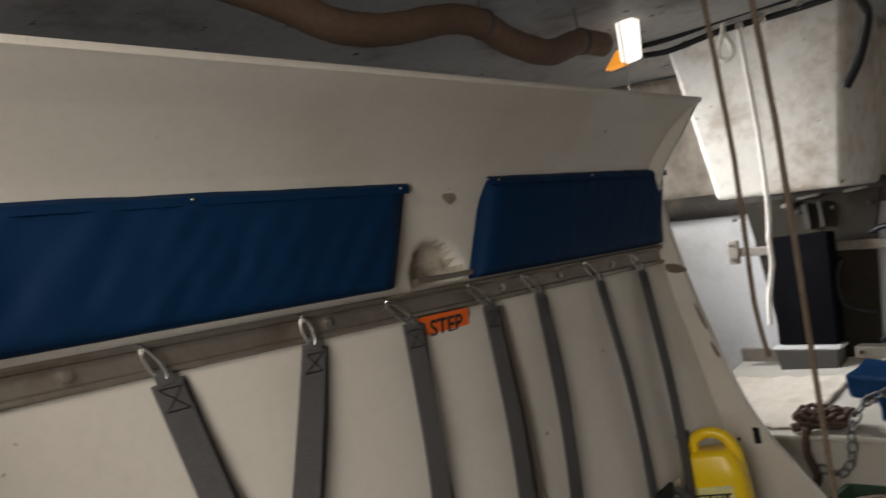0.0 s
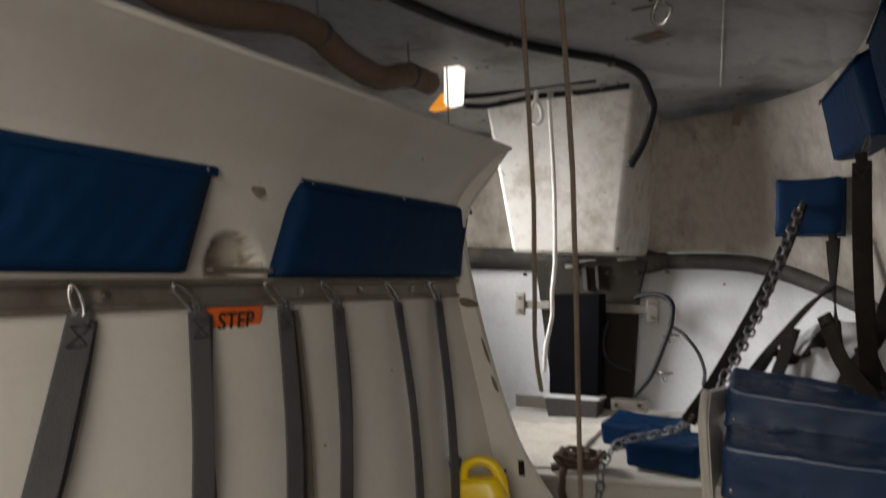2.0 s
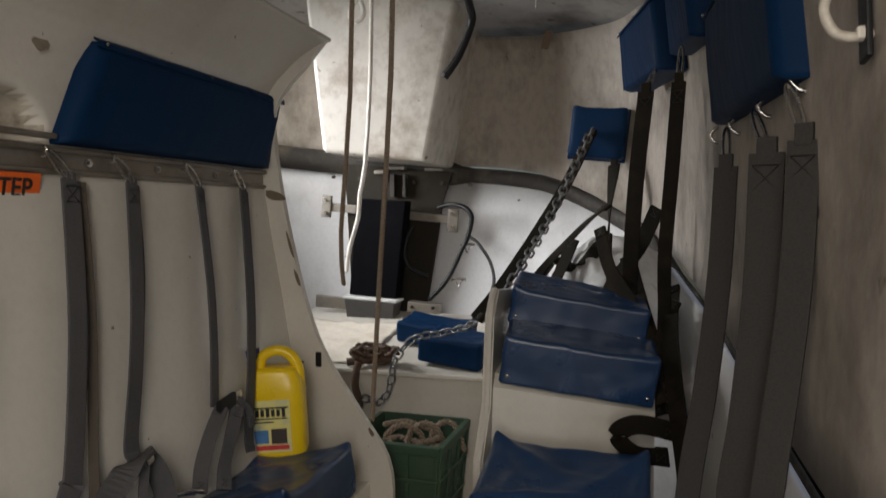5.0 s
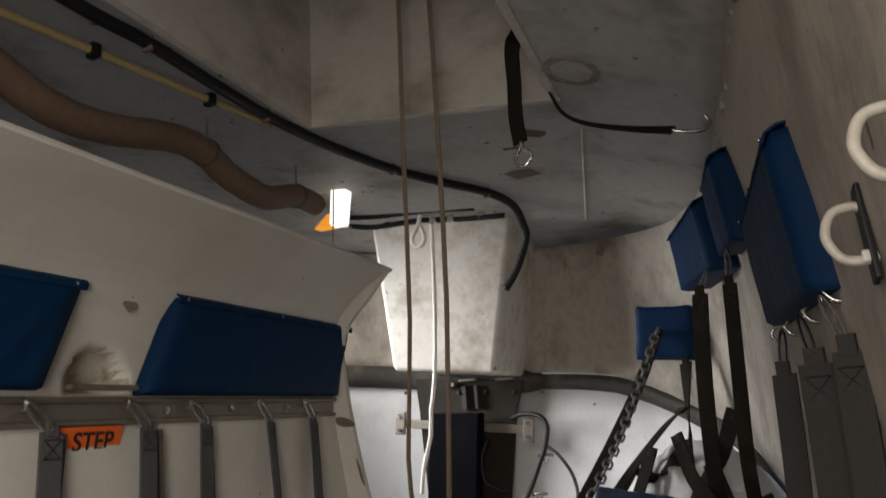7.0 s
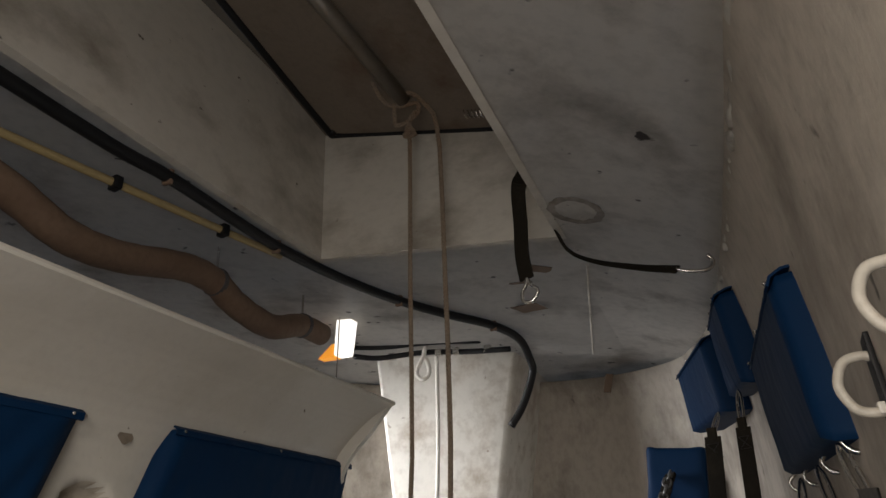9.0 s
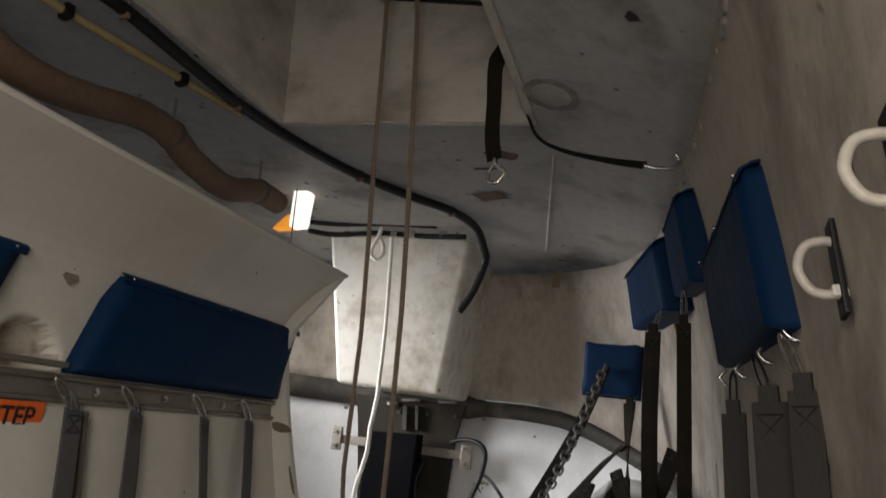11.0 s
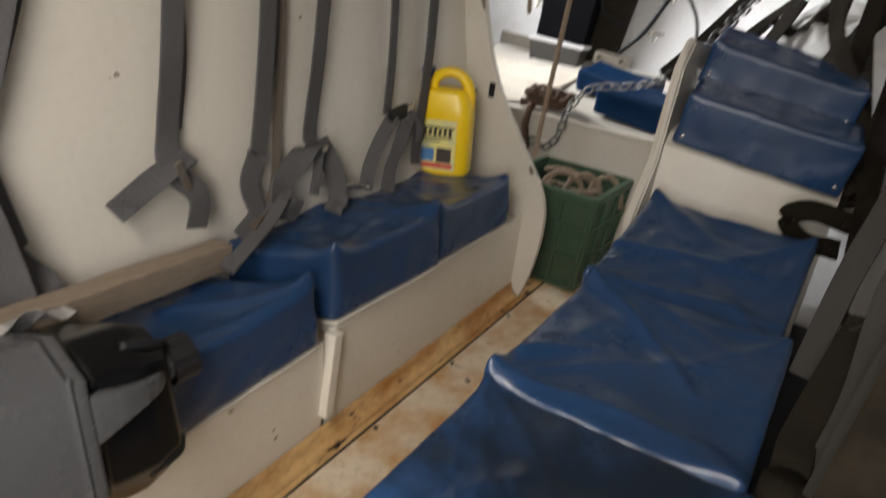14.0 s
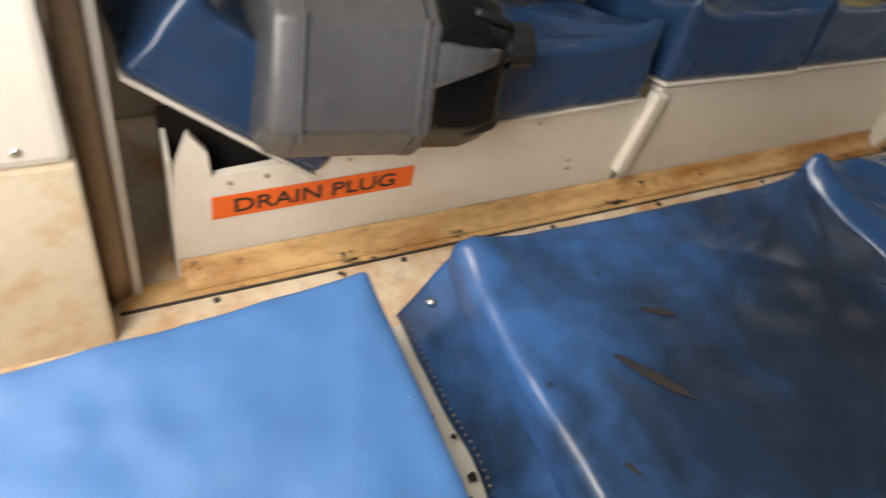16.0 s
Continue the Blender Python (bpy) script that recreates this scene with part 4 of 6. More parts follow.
bm.faces.new(rings[0][::-1])
bm.faces.new(rings[-1])
bmesh.ops.recalc_face_normals(bm, faces=bm.faces[:])
part("body", bm, YELLOW, jug, smooth=True)
part("handle", tube([(-0.032, 0, 0.262), (-0.022, 0, 0.300), (0.015, 0, 0.318), (0.050, 0, 0.305), (0.070, 0, 0.265), (0.072, 0, 0.21)], 0.0155, 12, 6), YELLOW, jug, smooth=True)
part("neck", tube([(-0.047, 0, 0.255), (-0.050, 0, 0.30)], 0.02, 16, 0), YELLOW, jug, smooth=True)
part("cap", tube([(-0.050, 0, 0.296), (-0.051, 0, 0.304), (-0.052, 0, 0.326)], 0.024, 18, 0, lambda i, k: 1 + 0.03 * (k % 2)), material("blue bottle cap", (0.01, 0.03, 0.16), 0.4), jug, "dark blue screw cap")
LABEL = material("printed label ground", (0.78, 0.70, 0.25), 0.35, stain=(0.2, 0.35, 0.6), stain_amount=0.5, stain_scale=18.0)
y = -JD / 2 - 0.0012
lab = part("label", box(0.118, 0.0012, 0.155, 0.0005, at(-0.006, y, 0.105)), LABEL, jug, "yellow label with dark lettering and a picture")
for cx, cz, w, h, mat in ((-0.006, 0.160, 0.108, 0.005, INK), (0.0, 0.128, 0.09, 0.004, INK), (-0.02, 0.118, 0.06, 0.004, INK), (0.022, 0.075, 0.04, 0.045, material("dark picture", (0.05, 0.035, 0.03), 0.4)), (-0.03, 0.075, 0.05, 0.04, material("blue picture", (0.08, 0.22, 0.45), 0.4)), (-0.006, 0.042, 0.105, 0.014, material("red label band", (0.6, 0.05, 0.05), 0.4))):
    part("print", box(w, 0.0008, h, 0.0002, at(cx, y - 0.0012, cz)), mat, lab)
for k in range(7):
    part("print", box(0.009, 0.0008, 0.021 if k % 3 else 0.025, 0.0002, at(-0.045 + k * 0.0135, y - 0.0012, 0.145)), INK, lab)

# ---- jerrycan ----
can = thing("jerrycan", "dark grey plastic jerrycan lying across the bench", "jerrycan", place=pose(-0.744, 0.317, 0.402, 0, 0, 0) @ pose(0, 0, 0, -5, -20, -2))


def octagon(w, h, c):
    return [(-w + c, -h), (w - c, -h), (w, -h + c), (w, h - c), (w - c, h), (-w + c, h), (-w, h - c), (-w, -h + c)]


bm, rings = bmesh.new(), []
for y, k, g in ((-0.138, 0.86, 0.048), (-0.130, 0.93, 0.050), (-0.098, 1.0, 0.055), (-0.094, 0.985, 0.055), (0.075, 0.985, 0.055), (0.079, 1.0, 0.055), (0.100, 1.0, 0.055)):
    rings.append([bm.verts.new((x, y, z)) for x, z in octagon(0.128 * k, 0.130 * k, g * k)])
for a, b in zip(rings, rings[1:]):
    for k in range(8):
        bm.faces.new((a[k], a[(k + 1) % 8], b[(k + 1) % 8], b[k]))
bm.faces.new(rings[0][::-1])
bm.faces.new(rings[-1])
bmesh.ops.recalc_face_normals(bm, faces=bm.faces[:])
bmesh.ops.bevel(bm, geom=bm.edges[:], offset=0.006, segments=2, affect="EDGES", profile=0.6)
part("body", bm, PLASTIC, can, smooth=True)
bm, rings = bmesh.new(), []
for y, k, g in ((0.101, 0.985, 0.055), (0.110, 0.92, 0.053), (0.180, 0.92, 0.053), (0.222, 0.82, 0.048), (0.236, 0.66, 0.040), (0.240, 0.5, 0.03)):
    rings.append([bm.verts.new((x, y, z)) for x, z in octagon(0.128 * k, 0.130 * k, g * k)])
for a, b in zip(rings, rings[1:]):
    for k in range(8):
        bm.faces.new((a[k], a[(k + 1) % 8], b[(k + 1) % 8], b[k]))
bm.faces.new(rings[-1])
bmesh.ops.recalc_face_normals(bm, faces=bm.faces[:])
bmesh.ops.bevel(bm, geom=[e for e in bm.edges if len(e.link_faces) == 2], offset=0.008, segments=2, affect="EDGES", profile=0.6)
part("end_cap", bm, material("glossy black plastic", (0.005, 0.005, 0.0055), 0.22, spec=0.3, grain=0.02, bump=0.05), can, "glossy black recessed end", smooth=True)
# moulded grip running from the body over the recess to the cap
bm, rings = bmesh.new(), []
for x, y, z, w in ((0.1225, 0.078, 0.020, 0.055), (0.1275, 0.104, 0.022, 0.042), (0.1290, 0.140, 0.026, 0.030), (0.1270, 0.172, 0.030, 0.022), (0.1180, 0.200, 0.034, 0.017), (0.1010, 0.222, 0.038, 0.012)):
    n = Vector((1, 0.0, 0)) if y < 0.15 else Vector((0.8, 0.6, 0)) if y < 0.2 else Vector((0.3, 0.95, 0))
    c = Vector((x, y, z))
    rings.append([bm.verts.new(c + Vector((0, 0, w)) - n * 0.028), bm.verts.new(c + Vector((0, 0, w * 0.72))), bm.verts.new(c - Vector((0, 0, w * 0.72))), bm.verts.new(c - Vector((0, 0, w)) - n * 0.028)])
for p, q in zip(rings, rings[1:]):
    for k in range(4):
        bm.faces.new((p[k], p[(k + 1) % 4], q[(k + 1) % 4], q[k]))
bm.faces.new(rings[0][::-1])
bm.faces.new(rings[-1])
bmesh.ops.recalc_face_normals(bm, faces=bm.faces[:])
bmesh.ops.bevel(bm, geom=bm.edges[:], offset=0.004, segments=2, affect="EDGES", profile=0.6)
part("handle", bm, PLASTIC, can, smooth=True)
part("recess_rib", tube([(0.095, 0.165, 0.095), (0.10, 0.21, 0.085), (0.085, 0.232, 0.075)], 0.007, 8, 5), BLACK, can, smooth=True)
part("recess_rib", tube([(0.10, 0.17, -0.085), (0.10, 0.215, -0.075), (0.08, 0.237, -0.065)], 0.007, 8, 5), BLACK, can, smooth=True)
part("neck", tube([(0.06, 0.222, 0.04), (0.068, 0.268, 0.045)], 0.026, 18, 0), PLASTIC, can, smooth=True)
part("cap", tube([(0.064, 0.245, 0.042), (0.070, 0.281, 0.047)], 0.034, 28, 0, lambda i, k: 1 + 0.05 * (k % 2)), BLACK, can, "ribbed black screw cap")
part("rib", box(0.006, 0.003, 0.17, 0.001, at(0.128, -0.096, 0)), PLASTIC, can)
part("rib", box(0.006, 0.003, 0.17, 0.001, at(0.128, 0.077, 0)), PLASTIC, can)

# ---- plank ----
plank = thing("timber_plank", "short dirty timber plank lying on the cushion", "plank")
bm = box(0.045, 0.58, 0.052, 0.003)
bmesh.ops.subdivide_edges(bm, edges=[e for e in bm.edges if e.calc_length() > 0.3], cuts=20)
for v in bm.verts:
    v.co.x += 0.0025 * noise.noise((v.co.y * 8, v.co.z * 30, 1))
    v.co.z += 0.003 * noise.noise((v.co.y * 8, v.co.x * 30, 5))
part("board", moved(bm, pose(-0.868, 0.585, 0.470, -5.0, 0, 6)), WOOD, plank)
part("foil_scrap", ribbon([(-0.815, 0.36, 0.520), (-0.825, 0.45, 0.505), (-0.835, 0.52, 0.492)], 0.03, 0.001, (1, 0, 0.5), 6, lambda t: 60 * math.sin(9 * t)), material("crumpled foil", (0.7, 0.7, 0.7), 0.3, 0.8), plank, "crumpled pale foil scrap")


# ---- aft partition, pipe and locker ----
tagged(part("wall_partition", moved(plate([(-1.12, 0.0), (-0.70, 0.0), (-0.697, 0.5), (-0.700, 1.2), (-1.12, 1.2)], 0.012, "y"), at(0, -0.022, 0)), GRP), "thin cream partition plate at the end of the bench", "wall", kind="structure")
pipe = thing("drain_pipe", "brown stained pipe running up beside a locker", "pipe")
part("pipe", tube([(-0.715, -0.041, 0.0), (-0.715, -0.041, 0.4), (-0.715, -0.041, 0.8), (-0.715, -0.043, 1.3)], 0.019, 16, 4), material("stained tan pipe lagging", (0.34, 0.25, 0.16), 0.6, stain=(0.10, 0.06, 0.035), stain_amount=0.7, stain_scale=7.0, bump=0.2), pipe, smooth=True)
locker = thing("locker", "cream fibreglass locker with rust-spotted front", "locker")
SPOT = material("rust-spotted cream gelcoat", (0.62, 0.55, 0.42), 0.4, stain=(0.50, 0.30, 0.13), stain_amount=0.8, stain_scale=16.0, grain=0.08, bump=0.08)
part("lower_panel", box(0.30, 0.60, 0.375, 0.008, at(-0.765, -0.362, 0.1875)), SPOT, locker)
part("upper_panel", box(0.315, 0.60, 0.80, 0.012, at(-0.768, -0.366, 0.778)), GRP, locker)
for y in (-0.12, -0.30):
    bm = bmesh.new()
    bmesh.ops.create_uvsphere(bm, u_segments=10, v_segments=6, radius=0.007, matrix=at(-0.611, y, 0.402) @ Matrix.Diagonal((0.6, 1, 1, 1)))
    part("rivet", bm, STEEL, locker, "dull metal rivet", smooth=True)

# ---- raised seat in front of the bow platform ----
seat = thing("raised_seat", "cream raised seat base at the end of the bench", "seat base")
rows = [[(-0.305 + 0.40 * i / 8, 1.69 + 0.05 * i / 8 + y, z - 0.05 * i / 8 * (1 if z > 0.5 else 0)) for i in range(9)] for y, z in ((0.0, 0.0), (0.0, 0.40), (0.03, 0.66), (0.06, 0.69), (0.14, 0.70), (0.50, 0.70))]
part("front_panel", sheet(rows, 0.014), GRP, seat)
part("side_panel", moved(plate([(1.60, 0.0), (2.25, 0.0), (2.25, 0.86), (1.80, 0.90), (1.735, 0.84), (1.70, 0.62), (1.60, 0.50)], -0.024, "x"), at(-0.306, 0, 0)), GRP, seat)
part("side_trim", tube([(-0.318, 1.60, 0.40), (-0.318, 1.60, 0.50), (-0.318, 1.70, 0.62), (-0.318, 1.735, 0.84), (-0.318, 1.80, 0.90)], 0.010, 8, 4), GRP, seat)
raised = []
for label, size, place, sd in (("dark blue vinyl cushion on the raised seat", (0.385, 0.26, 0.125), pose(-0.100, 1.845, 0.728, 8, 7, 5), 31), ("dark blue vinyl cushion laid over another one", (0.37, 0.22, 0.10), pose(-0.112, 1.985, 0.838, 8, 9, 5), 35)):
    ob = thing("seat_cushion", label, "cushion", "blue raised seat cushions", place)
    part("cover", cushion_mesh(*size, seed=sd, fold=0.004, sag=0.002, r=0.011), BLUE, ob, smooth=True)
    for x in (-size[0] / 2 + 0.02, size[0] / 2 - 0.02):
        bm = bmesh.new()
        bmesh.ops.create_uvsphere(bm, u_segments=10, v_segments=6, radius=0.006, matrix=at(x, -size[1] / 2 - 0.001, -size[2] / 2 + 0.025) @ Matrix.Diagonal((1, 0.5, 1, 1)))
        part("stud", bm, STEEL, ob, "bright metal stud", smooth=True)

# ---- bow platform, cushions, crate ----
tagged(part("bow_platform", merge(moved(plate([(2.42, 0.0), (3.2, 0.0), (3.2, 0.62), (2.42, 0.515)], 1.15, "x"), at(-1.50, 0, 0)), box(1.17, 0.02, 0.018, 0.005, at(-0.93, 2.412, 0.507))), GRP), "cream fibreglass platform in the bow", "platform", kind="structure")
CLOTH = material("cream folded cloth", (0.74, 0.68, 0.58), 0.8, stain=(0.55, 0.45, 0.34), stain_amount=0.6, stain_scale=7.0, bump=0.4, bump_scale=60.0)
cloth = thing("folded_cloth", "cream cloth spread on the bow platform", "cloth")
rows = [[(-1.42 + 0.46 * i / 20, 2.45 + 0.52 * j / 20, 0.53 + 0.135 * (0.52 * j / 20) + 0.012 * noise.noise((i * 0.4, j * 0.4, 3)) + 0.006 * noise.noise((i * 1.1, j * 0.9, 8))) for i in range(21)] for j in range(21)]
part("sheet", sheet(rows, 0.006), CLOTH, cloth, smooth=True)
for label, size, place, sd in (("bright blue cushion on the bow platform", (0.26, 0.22, 0.10), pose(-0.600, 2.565, 0.588, 4, 5, -8), 41), ("bright blue cushion behind another on the platform", (0.30, 0.18, 0.09), pose(-0.74, 2.76, 0.612, 6, 4, -6), 44)):
    ob = thing("loose_cushion", label, "cushion", "blue cushions on the platform", place)
    part("cover", cushion_mesh(*size, seed=sd, fold=0.006), BLUEPAD, ob, smooth=True)

crate = thing("plastic_crate", "green plastic crate holding coiled rope", "crate", place=pose(-0.700, 2.255, 0.0, 0, 0, -3))
CW, CL, CH, TH = 0.165, 0.165, 0.36, 0.008


def crate_side(w0, w1, h, name):
    """One tapered side: panel, three ledges, rim and corner ribs, its foot on the x axis."""
    bits = []
    for z, hh in ((0.01, 0.02), (0.12, 0.014), (0.235, 0.014), (h - 0.03, 0.03)):
        k = w0 + (w1 - w0) * z / h
        bits.append(box(2 * k + 0.006, 0.014, hh, 0.002, at(0, -0.004, z + hh / 2), 1))
    for s in (-1, -0.35, 0.35, 1):
        bits.append(box(0.012, 0.012, h - 0.02, 0.002, pose(s * (w0 + w1) / 2 * 0.97, -0.003, h / 2, 0, s * math.degrees(math.atan2(w1 - w0, h)), 0), 1))
    return bits


tilt = 4.5
for a in (0, 90, 180, 270):
    m = pose(0, 0, 0, 0, 0, a) @ pose(0, -CL + 0.028, 0, tilt, 0, 0)
    side = part("side", moved(plate([(-CW + 0.028, 0.0), (CW - 0.028, 0.0), (CW, CH), (-CW, CH)], TH, "y"), m), GREEN, crate)
    for k, bm in enumerate(crate_side(CW - 0.028, CW, CH, "side")):
        part("rim" if k == 3 else "ledge" if k < 3 else "rib", moved(bm, m), GREEN, side)
part("bottom", box(2 * CW - 0.06, 2 * CL - 0.06, 0.01, 0.002, at(0, 0, 0.008)), GREEN, crate)
coil = thing("coiled_rope", "tan rope coiled inside the green crate", "rope")
pts = []
for k in range(46):
    a = k * 0.62
    r = 0.085 + 0.035 * math.sin(k * 1.7)
    pts.append((-0.70 + r * math.cos(a), 2.25 + r * math.sin(a), 0.15 + 0.0042 * k + 0.03 * max(0, math.sin(k * 0.9))))
part("rope", laid_rope(pts, 0.011, 0.05), ROPE, coil)
for v in range(3):
    part("loop", laid_rope([(-0.78 + v * 0.07, 2.20 + v * 0.05, 0.27), (-0.77 + v * 0.07, 2.22 + v * 0.05, 0.34), (-0.72 + v * 0.07, 2.25 + v * 0.04, 0.37), (-0.66 + v * 0.06, 2.26 + v * 0.03, 0.34), (-0.64 + v * 0.06, 2.27 + v * 0.03, 0.27)], 0.011, 0.05), ROPE, coil)


# ---- bow fittings ----
def tapered(x0, x1, y0, y1, z0, X0, X1, Y0, Y1, z1, slope=0.0, bevel=0.02):
    bm = bmesh.new()
    lo = [bm.verts.new((x, y, z0 + slope * (x - (x0 + x1) / 2))) for x, y in ((x0, y0), (x1, y0), (x1, y1), (x0, y1))]
    hi = [bm.verts.new((x, y, z1 + slope * (x - (X0 + X1) / 2))) for x, y in ((X0, Y0), (X1, Y0), (X1, Y1), (X0, Y1))]
    for k in range(4):
        bm.faces.new((lo[k], lo[(k + 1) % 4], hi[(k + 1) % 4], hi[k]))
    bm.faces.new(lo[::-1])
    bm.faces.new(hi)
    bmesh.ops.recalc_face_normals(bm, faces=bm.faces[:])
    bmesh.ops.bevel(bm, geom=bm.edges[:], offset=bevel, segments=3, affect="EDGES", profile=0.5)
    return bm


tagged(part("pillar_bow", tapered(-1.305, -0.825, 2.865, 3.45, 1.345, -1.365, -0.665, 2.80, 3.45, 2.08, -0.105), PILLAR), "stained off-white boxed pillar in the bow", "pillar", kind="structure")
# dark brown plate set before the hull in place of a cut recess
RECESS = material("flat dark brown", (0.024, 0.020, 0.014), 0.75, spec=0.2, stain=(0.06, 0.048, 0.032), stain_amount=0.6, stain_scale=6.0, bump=0.3)
tagged(part("recess_bow", moved(plate([(-1.36, 1.345), (-0.80, 1.30), (-0.845, 1.165), (-0.93, 0.60), (-1.31, 0.60), (-1.345, 1.20)], 0.02, "y"), at(0, 3.235, 0)), RECESS), "flat dark brown plate at the bow recess", "recess", kind="structure")
for x, z, w, h in ((-1.09, 1.235, 0.022, 0.11), (-1.03, 1.235, 0.016, 0.11), (-1.07, 1.318, 0.085, 0.012), (-0.885, 1.310, 0.085, 0.012), (-1.16, 1.300, 0.05, 0.018)):
    part("joint_bracket", box(w, 0.035, h, 0.003, at(x, 3.215, z)), ALU if h < 0.02 else DARK, canopy)
for k in range(1, 7):
    part("joint_bolt", moved(tube([(0, 0, 0), (0, -0.016, 0)], 0.009, 6, 0), at(-1.55 + k * 0.14, 3.234, 1.288 - 0.0085 * k)), DARK, canopy)
unit = thing("control_box", "flat black control box hung in the bow", "control box")
part("body", moved(tapered(-1.275, -1.035, 3.10, 3.18, 0.70, -1.235, -0.985, 3.09, 3.18, 1.165, -0.05, 0.008), at(0, 0, 0)), material("flat black panel", (0.003, 0.0032, 0.0045), 0.8, spec=0.05, stain=(0.010, 0.010, 0.012), stain_amount=0.4, stain_scale=5.0), unit)
BIN = material("grey enamelled steel", (0.055, 0.052, 0.048), 0.5, stain=(0.03, 0.026, 0.02), stain_amount=0.6, stain_scale=9.0)
part("tray_lip", box(0.27, 0.11, 0.012, 0.003, pose(-1.155, 3.115, 0.692, 0, 3, 0)), HULL, unit, "pale tray lip")
part("tray", tapered(-1.275, -1.045, 3.07, 3.17, 0.590, -1.285, -1.030, 3.06, 3.17, 0.685, -0.05, 0.006), BIN, unit, "grey metal tray")
part("side_rail", box(0.17, 0.02, 0.06, 0.003, pose(-1.375, 3.13, 0.662, 0, 3, 0)), ALU, unit)
part("drain_stub", tube([(-1.235, 3.07, 0.60), (-1.235, 3.07, 0.545)], 0.030, 16, 0), HULL, unit, "white plastic stub", smooth=True)
ledge = thing("mounting_plate", "pale rust-spotted metal plate beside the control box", "plate")
part("plate", box(0.15, 0.07, 0.045, 0.004, pose(-0.885, 3.07, 0.665, 0, 4, 0)), ALU, ledge)
for x in (-0.935, -0.835):
    part("bolt", moved(tube([(0, 0, 0), (0, -0.01, 0)], 0.008, 6, 0), at(x, 3.035, 0.668)), RECESS, ledge)
bracket = thing("bracket_bar", "corroded metal bar with bolted end plates", "bracket")
part("bar", box(0.68, 0.022, 0.040, 0.004, pose(-1.11, 3.215, 1.100, 0, 5.5, 0)), ALU, bracket)
for x, z in ((-1.435, 1.133), (-0.785, 1.068)):
    plate_ob = part("end_plate", box(0.05, 0.02, 0.11, 0.004, pose(x, 3.20, z, 0, 5, 0)), ALU, bracket)
    for dz in (-0.032, 0.032):
        part("bolt", moved(tube([(0, 0, 0), (0, -0.012, 0)], 0.009, 6, 0), at(x, 3.19, z + dz)), STEEL, plate_ob)
hose = thing("black_hose", "black rubber hose curving down the bow hull", "hose")
part("hose", tube([(-0.86, 3.20, 1.125), (-0.80, 3.17, 1.142), (-0.715, 3.13, 1.130), (-0.675, 3.11, 1.085), (-0.69, 3.11, 1.00), (-0.725, 3.11, 0.92), (-0.79, 3.11, 0.79), (-0.875, 3.11, 0.695)], 0.011, 10, 6), BLACK, hose, smooth=True)
part("loop", tube([(-0.98, 3.17, 1.04), (-1.01, 3.15, 0.95), (-1.0, 3.15, 0.86), (-0.95, 3.16, 0.82), (-0.90, 3.18, 0.80)], 0.009, 8, 6), BLACK, hose, smooth=True)
cable = thing("grey_cable", "thin grey cable on the white hull", "cable")
part("cable", tube([(-0.72, 3.20, 1.00), (-0.66, 3.19, 0.96), (-0.60, 3.17, 0.88), (-0.575, 3.15, 0.80), (-0.58, 3.12, 0.74)], 0.008, 8, 6), WEB, cable, smooth=True)
for x, y, z in ((-0.70, 3.15, 0.955), (-0.735, 3.12, 0.795)):
    ob = thing("hose_clamp", "small bolted clamp on the bow hull", "clamp", "clamps on the hull")
    part("saddle", tube([(x - 0.03, y, z), (x - 0.015, y - 0.02, z + 0.004), (x + 0.015, y - 0.02, z + 0.004), (x + 0.03, y, z)], 0.006, 8, 4), ALU, ob)
    for dx in (-0.024, 0.024):
        part("bolt", moved(tube([(0, 0, 0), (0, -0.03, 0)], 0.007, 6, 0), at(x + dx, y, z)), STEEL, ob)
    part("ring", tube([(x - 0.012, y - 0.015, z - 0.01), (x, y - 0.015, z - 0.035), (x + 0.012, y - 0.015, z - 0.01)], 0.004, 8, 5), STEEL, ob)

# pile of rusty chain on the platform edge
RUST = material("rusty steel", (0.09, 0.06, 0.045), 0.7, 0.4, stain=(0.18, 0.08, 0.03), stain_amount=0.8, stain_scale=30.0, bump=0.5, bump_scale=120.0)
GALV = material("galvanised chain steel", (0.20, 0.20, 0.20), 0.45, 0.8, stain=(0.08, 0.07, 0.06), stain_amount=0.6, stain_scale=25.0, bump=0.2)


def link_mesh(length, r):
    h, w = length / 2 - r, length * 0.30
    pts = []
    for k in range(16):
        a = 2 * math.pi * k / 16
        pts.append((math.cos(a) * w, 0, math.sin(a) * (h * 0.55) + math.copysign(h * 0.42, math.sin(a)) if abs(math.sin(a)) > 0.01 else 0))
    pts.append(pts[0])
    bm = tube(pts, r, 6, 0, ends=False)
    bmesh.ops.remove_doubles(bm, verts=bm.verts[:], dist=1e-5)
    me = bpy.data.meshes.new("chain_link")
    bm.to_mesh(me)
    bm.free()
    me.shade_smooth()
    return me


def chain(name, label, points, length, r, mat):
    ob = thing(name, label, "chain")
    me = link_mesh(length, r)
    me.materials.append(mat)
    path = smooth_path(points, 24)
    step, gone, k = length - 3.2 * r, 0.0, 0
    for a, b in zip(path, path[1:]):
        seg = (b - a).length
        while gone < seg and seg > 0:
            p = a.lerp(b, gone / seg)
            o = new("link", me)
            o.parent = ob
            o.matrix_world = Matrix.Translation(p) @ (b - a).to_track_quat("Z", "Y").to_matrix().to_4x4() @ pose(0, 0, 0, 0, 0, 45 + 90 * (k % 2))
            gone += step
            k += 1
        gone -= seg
    return ob


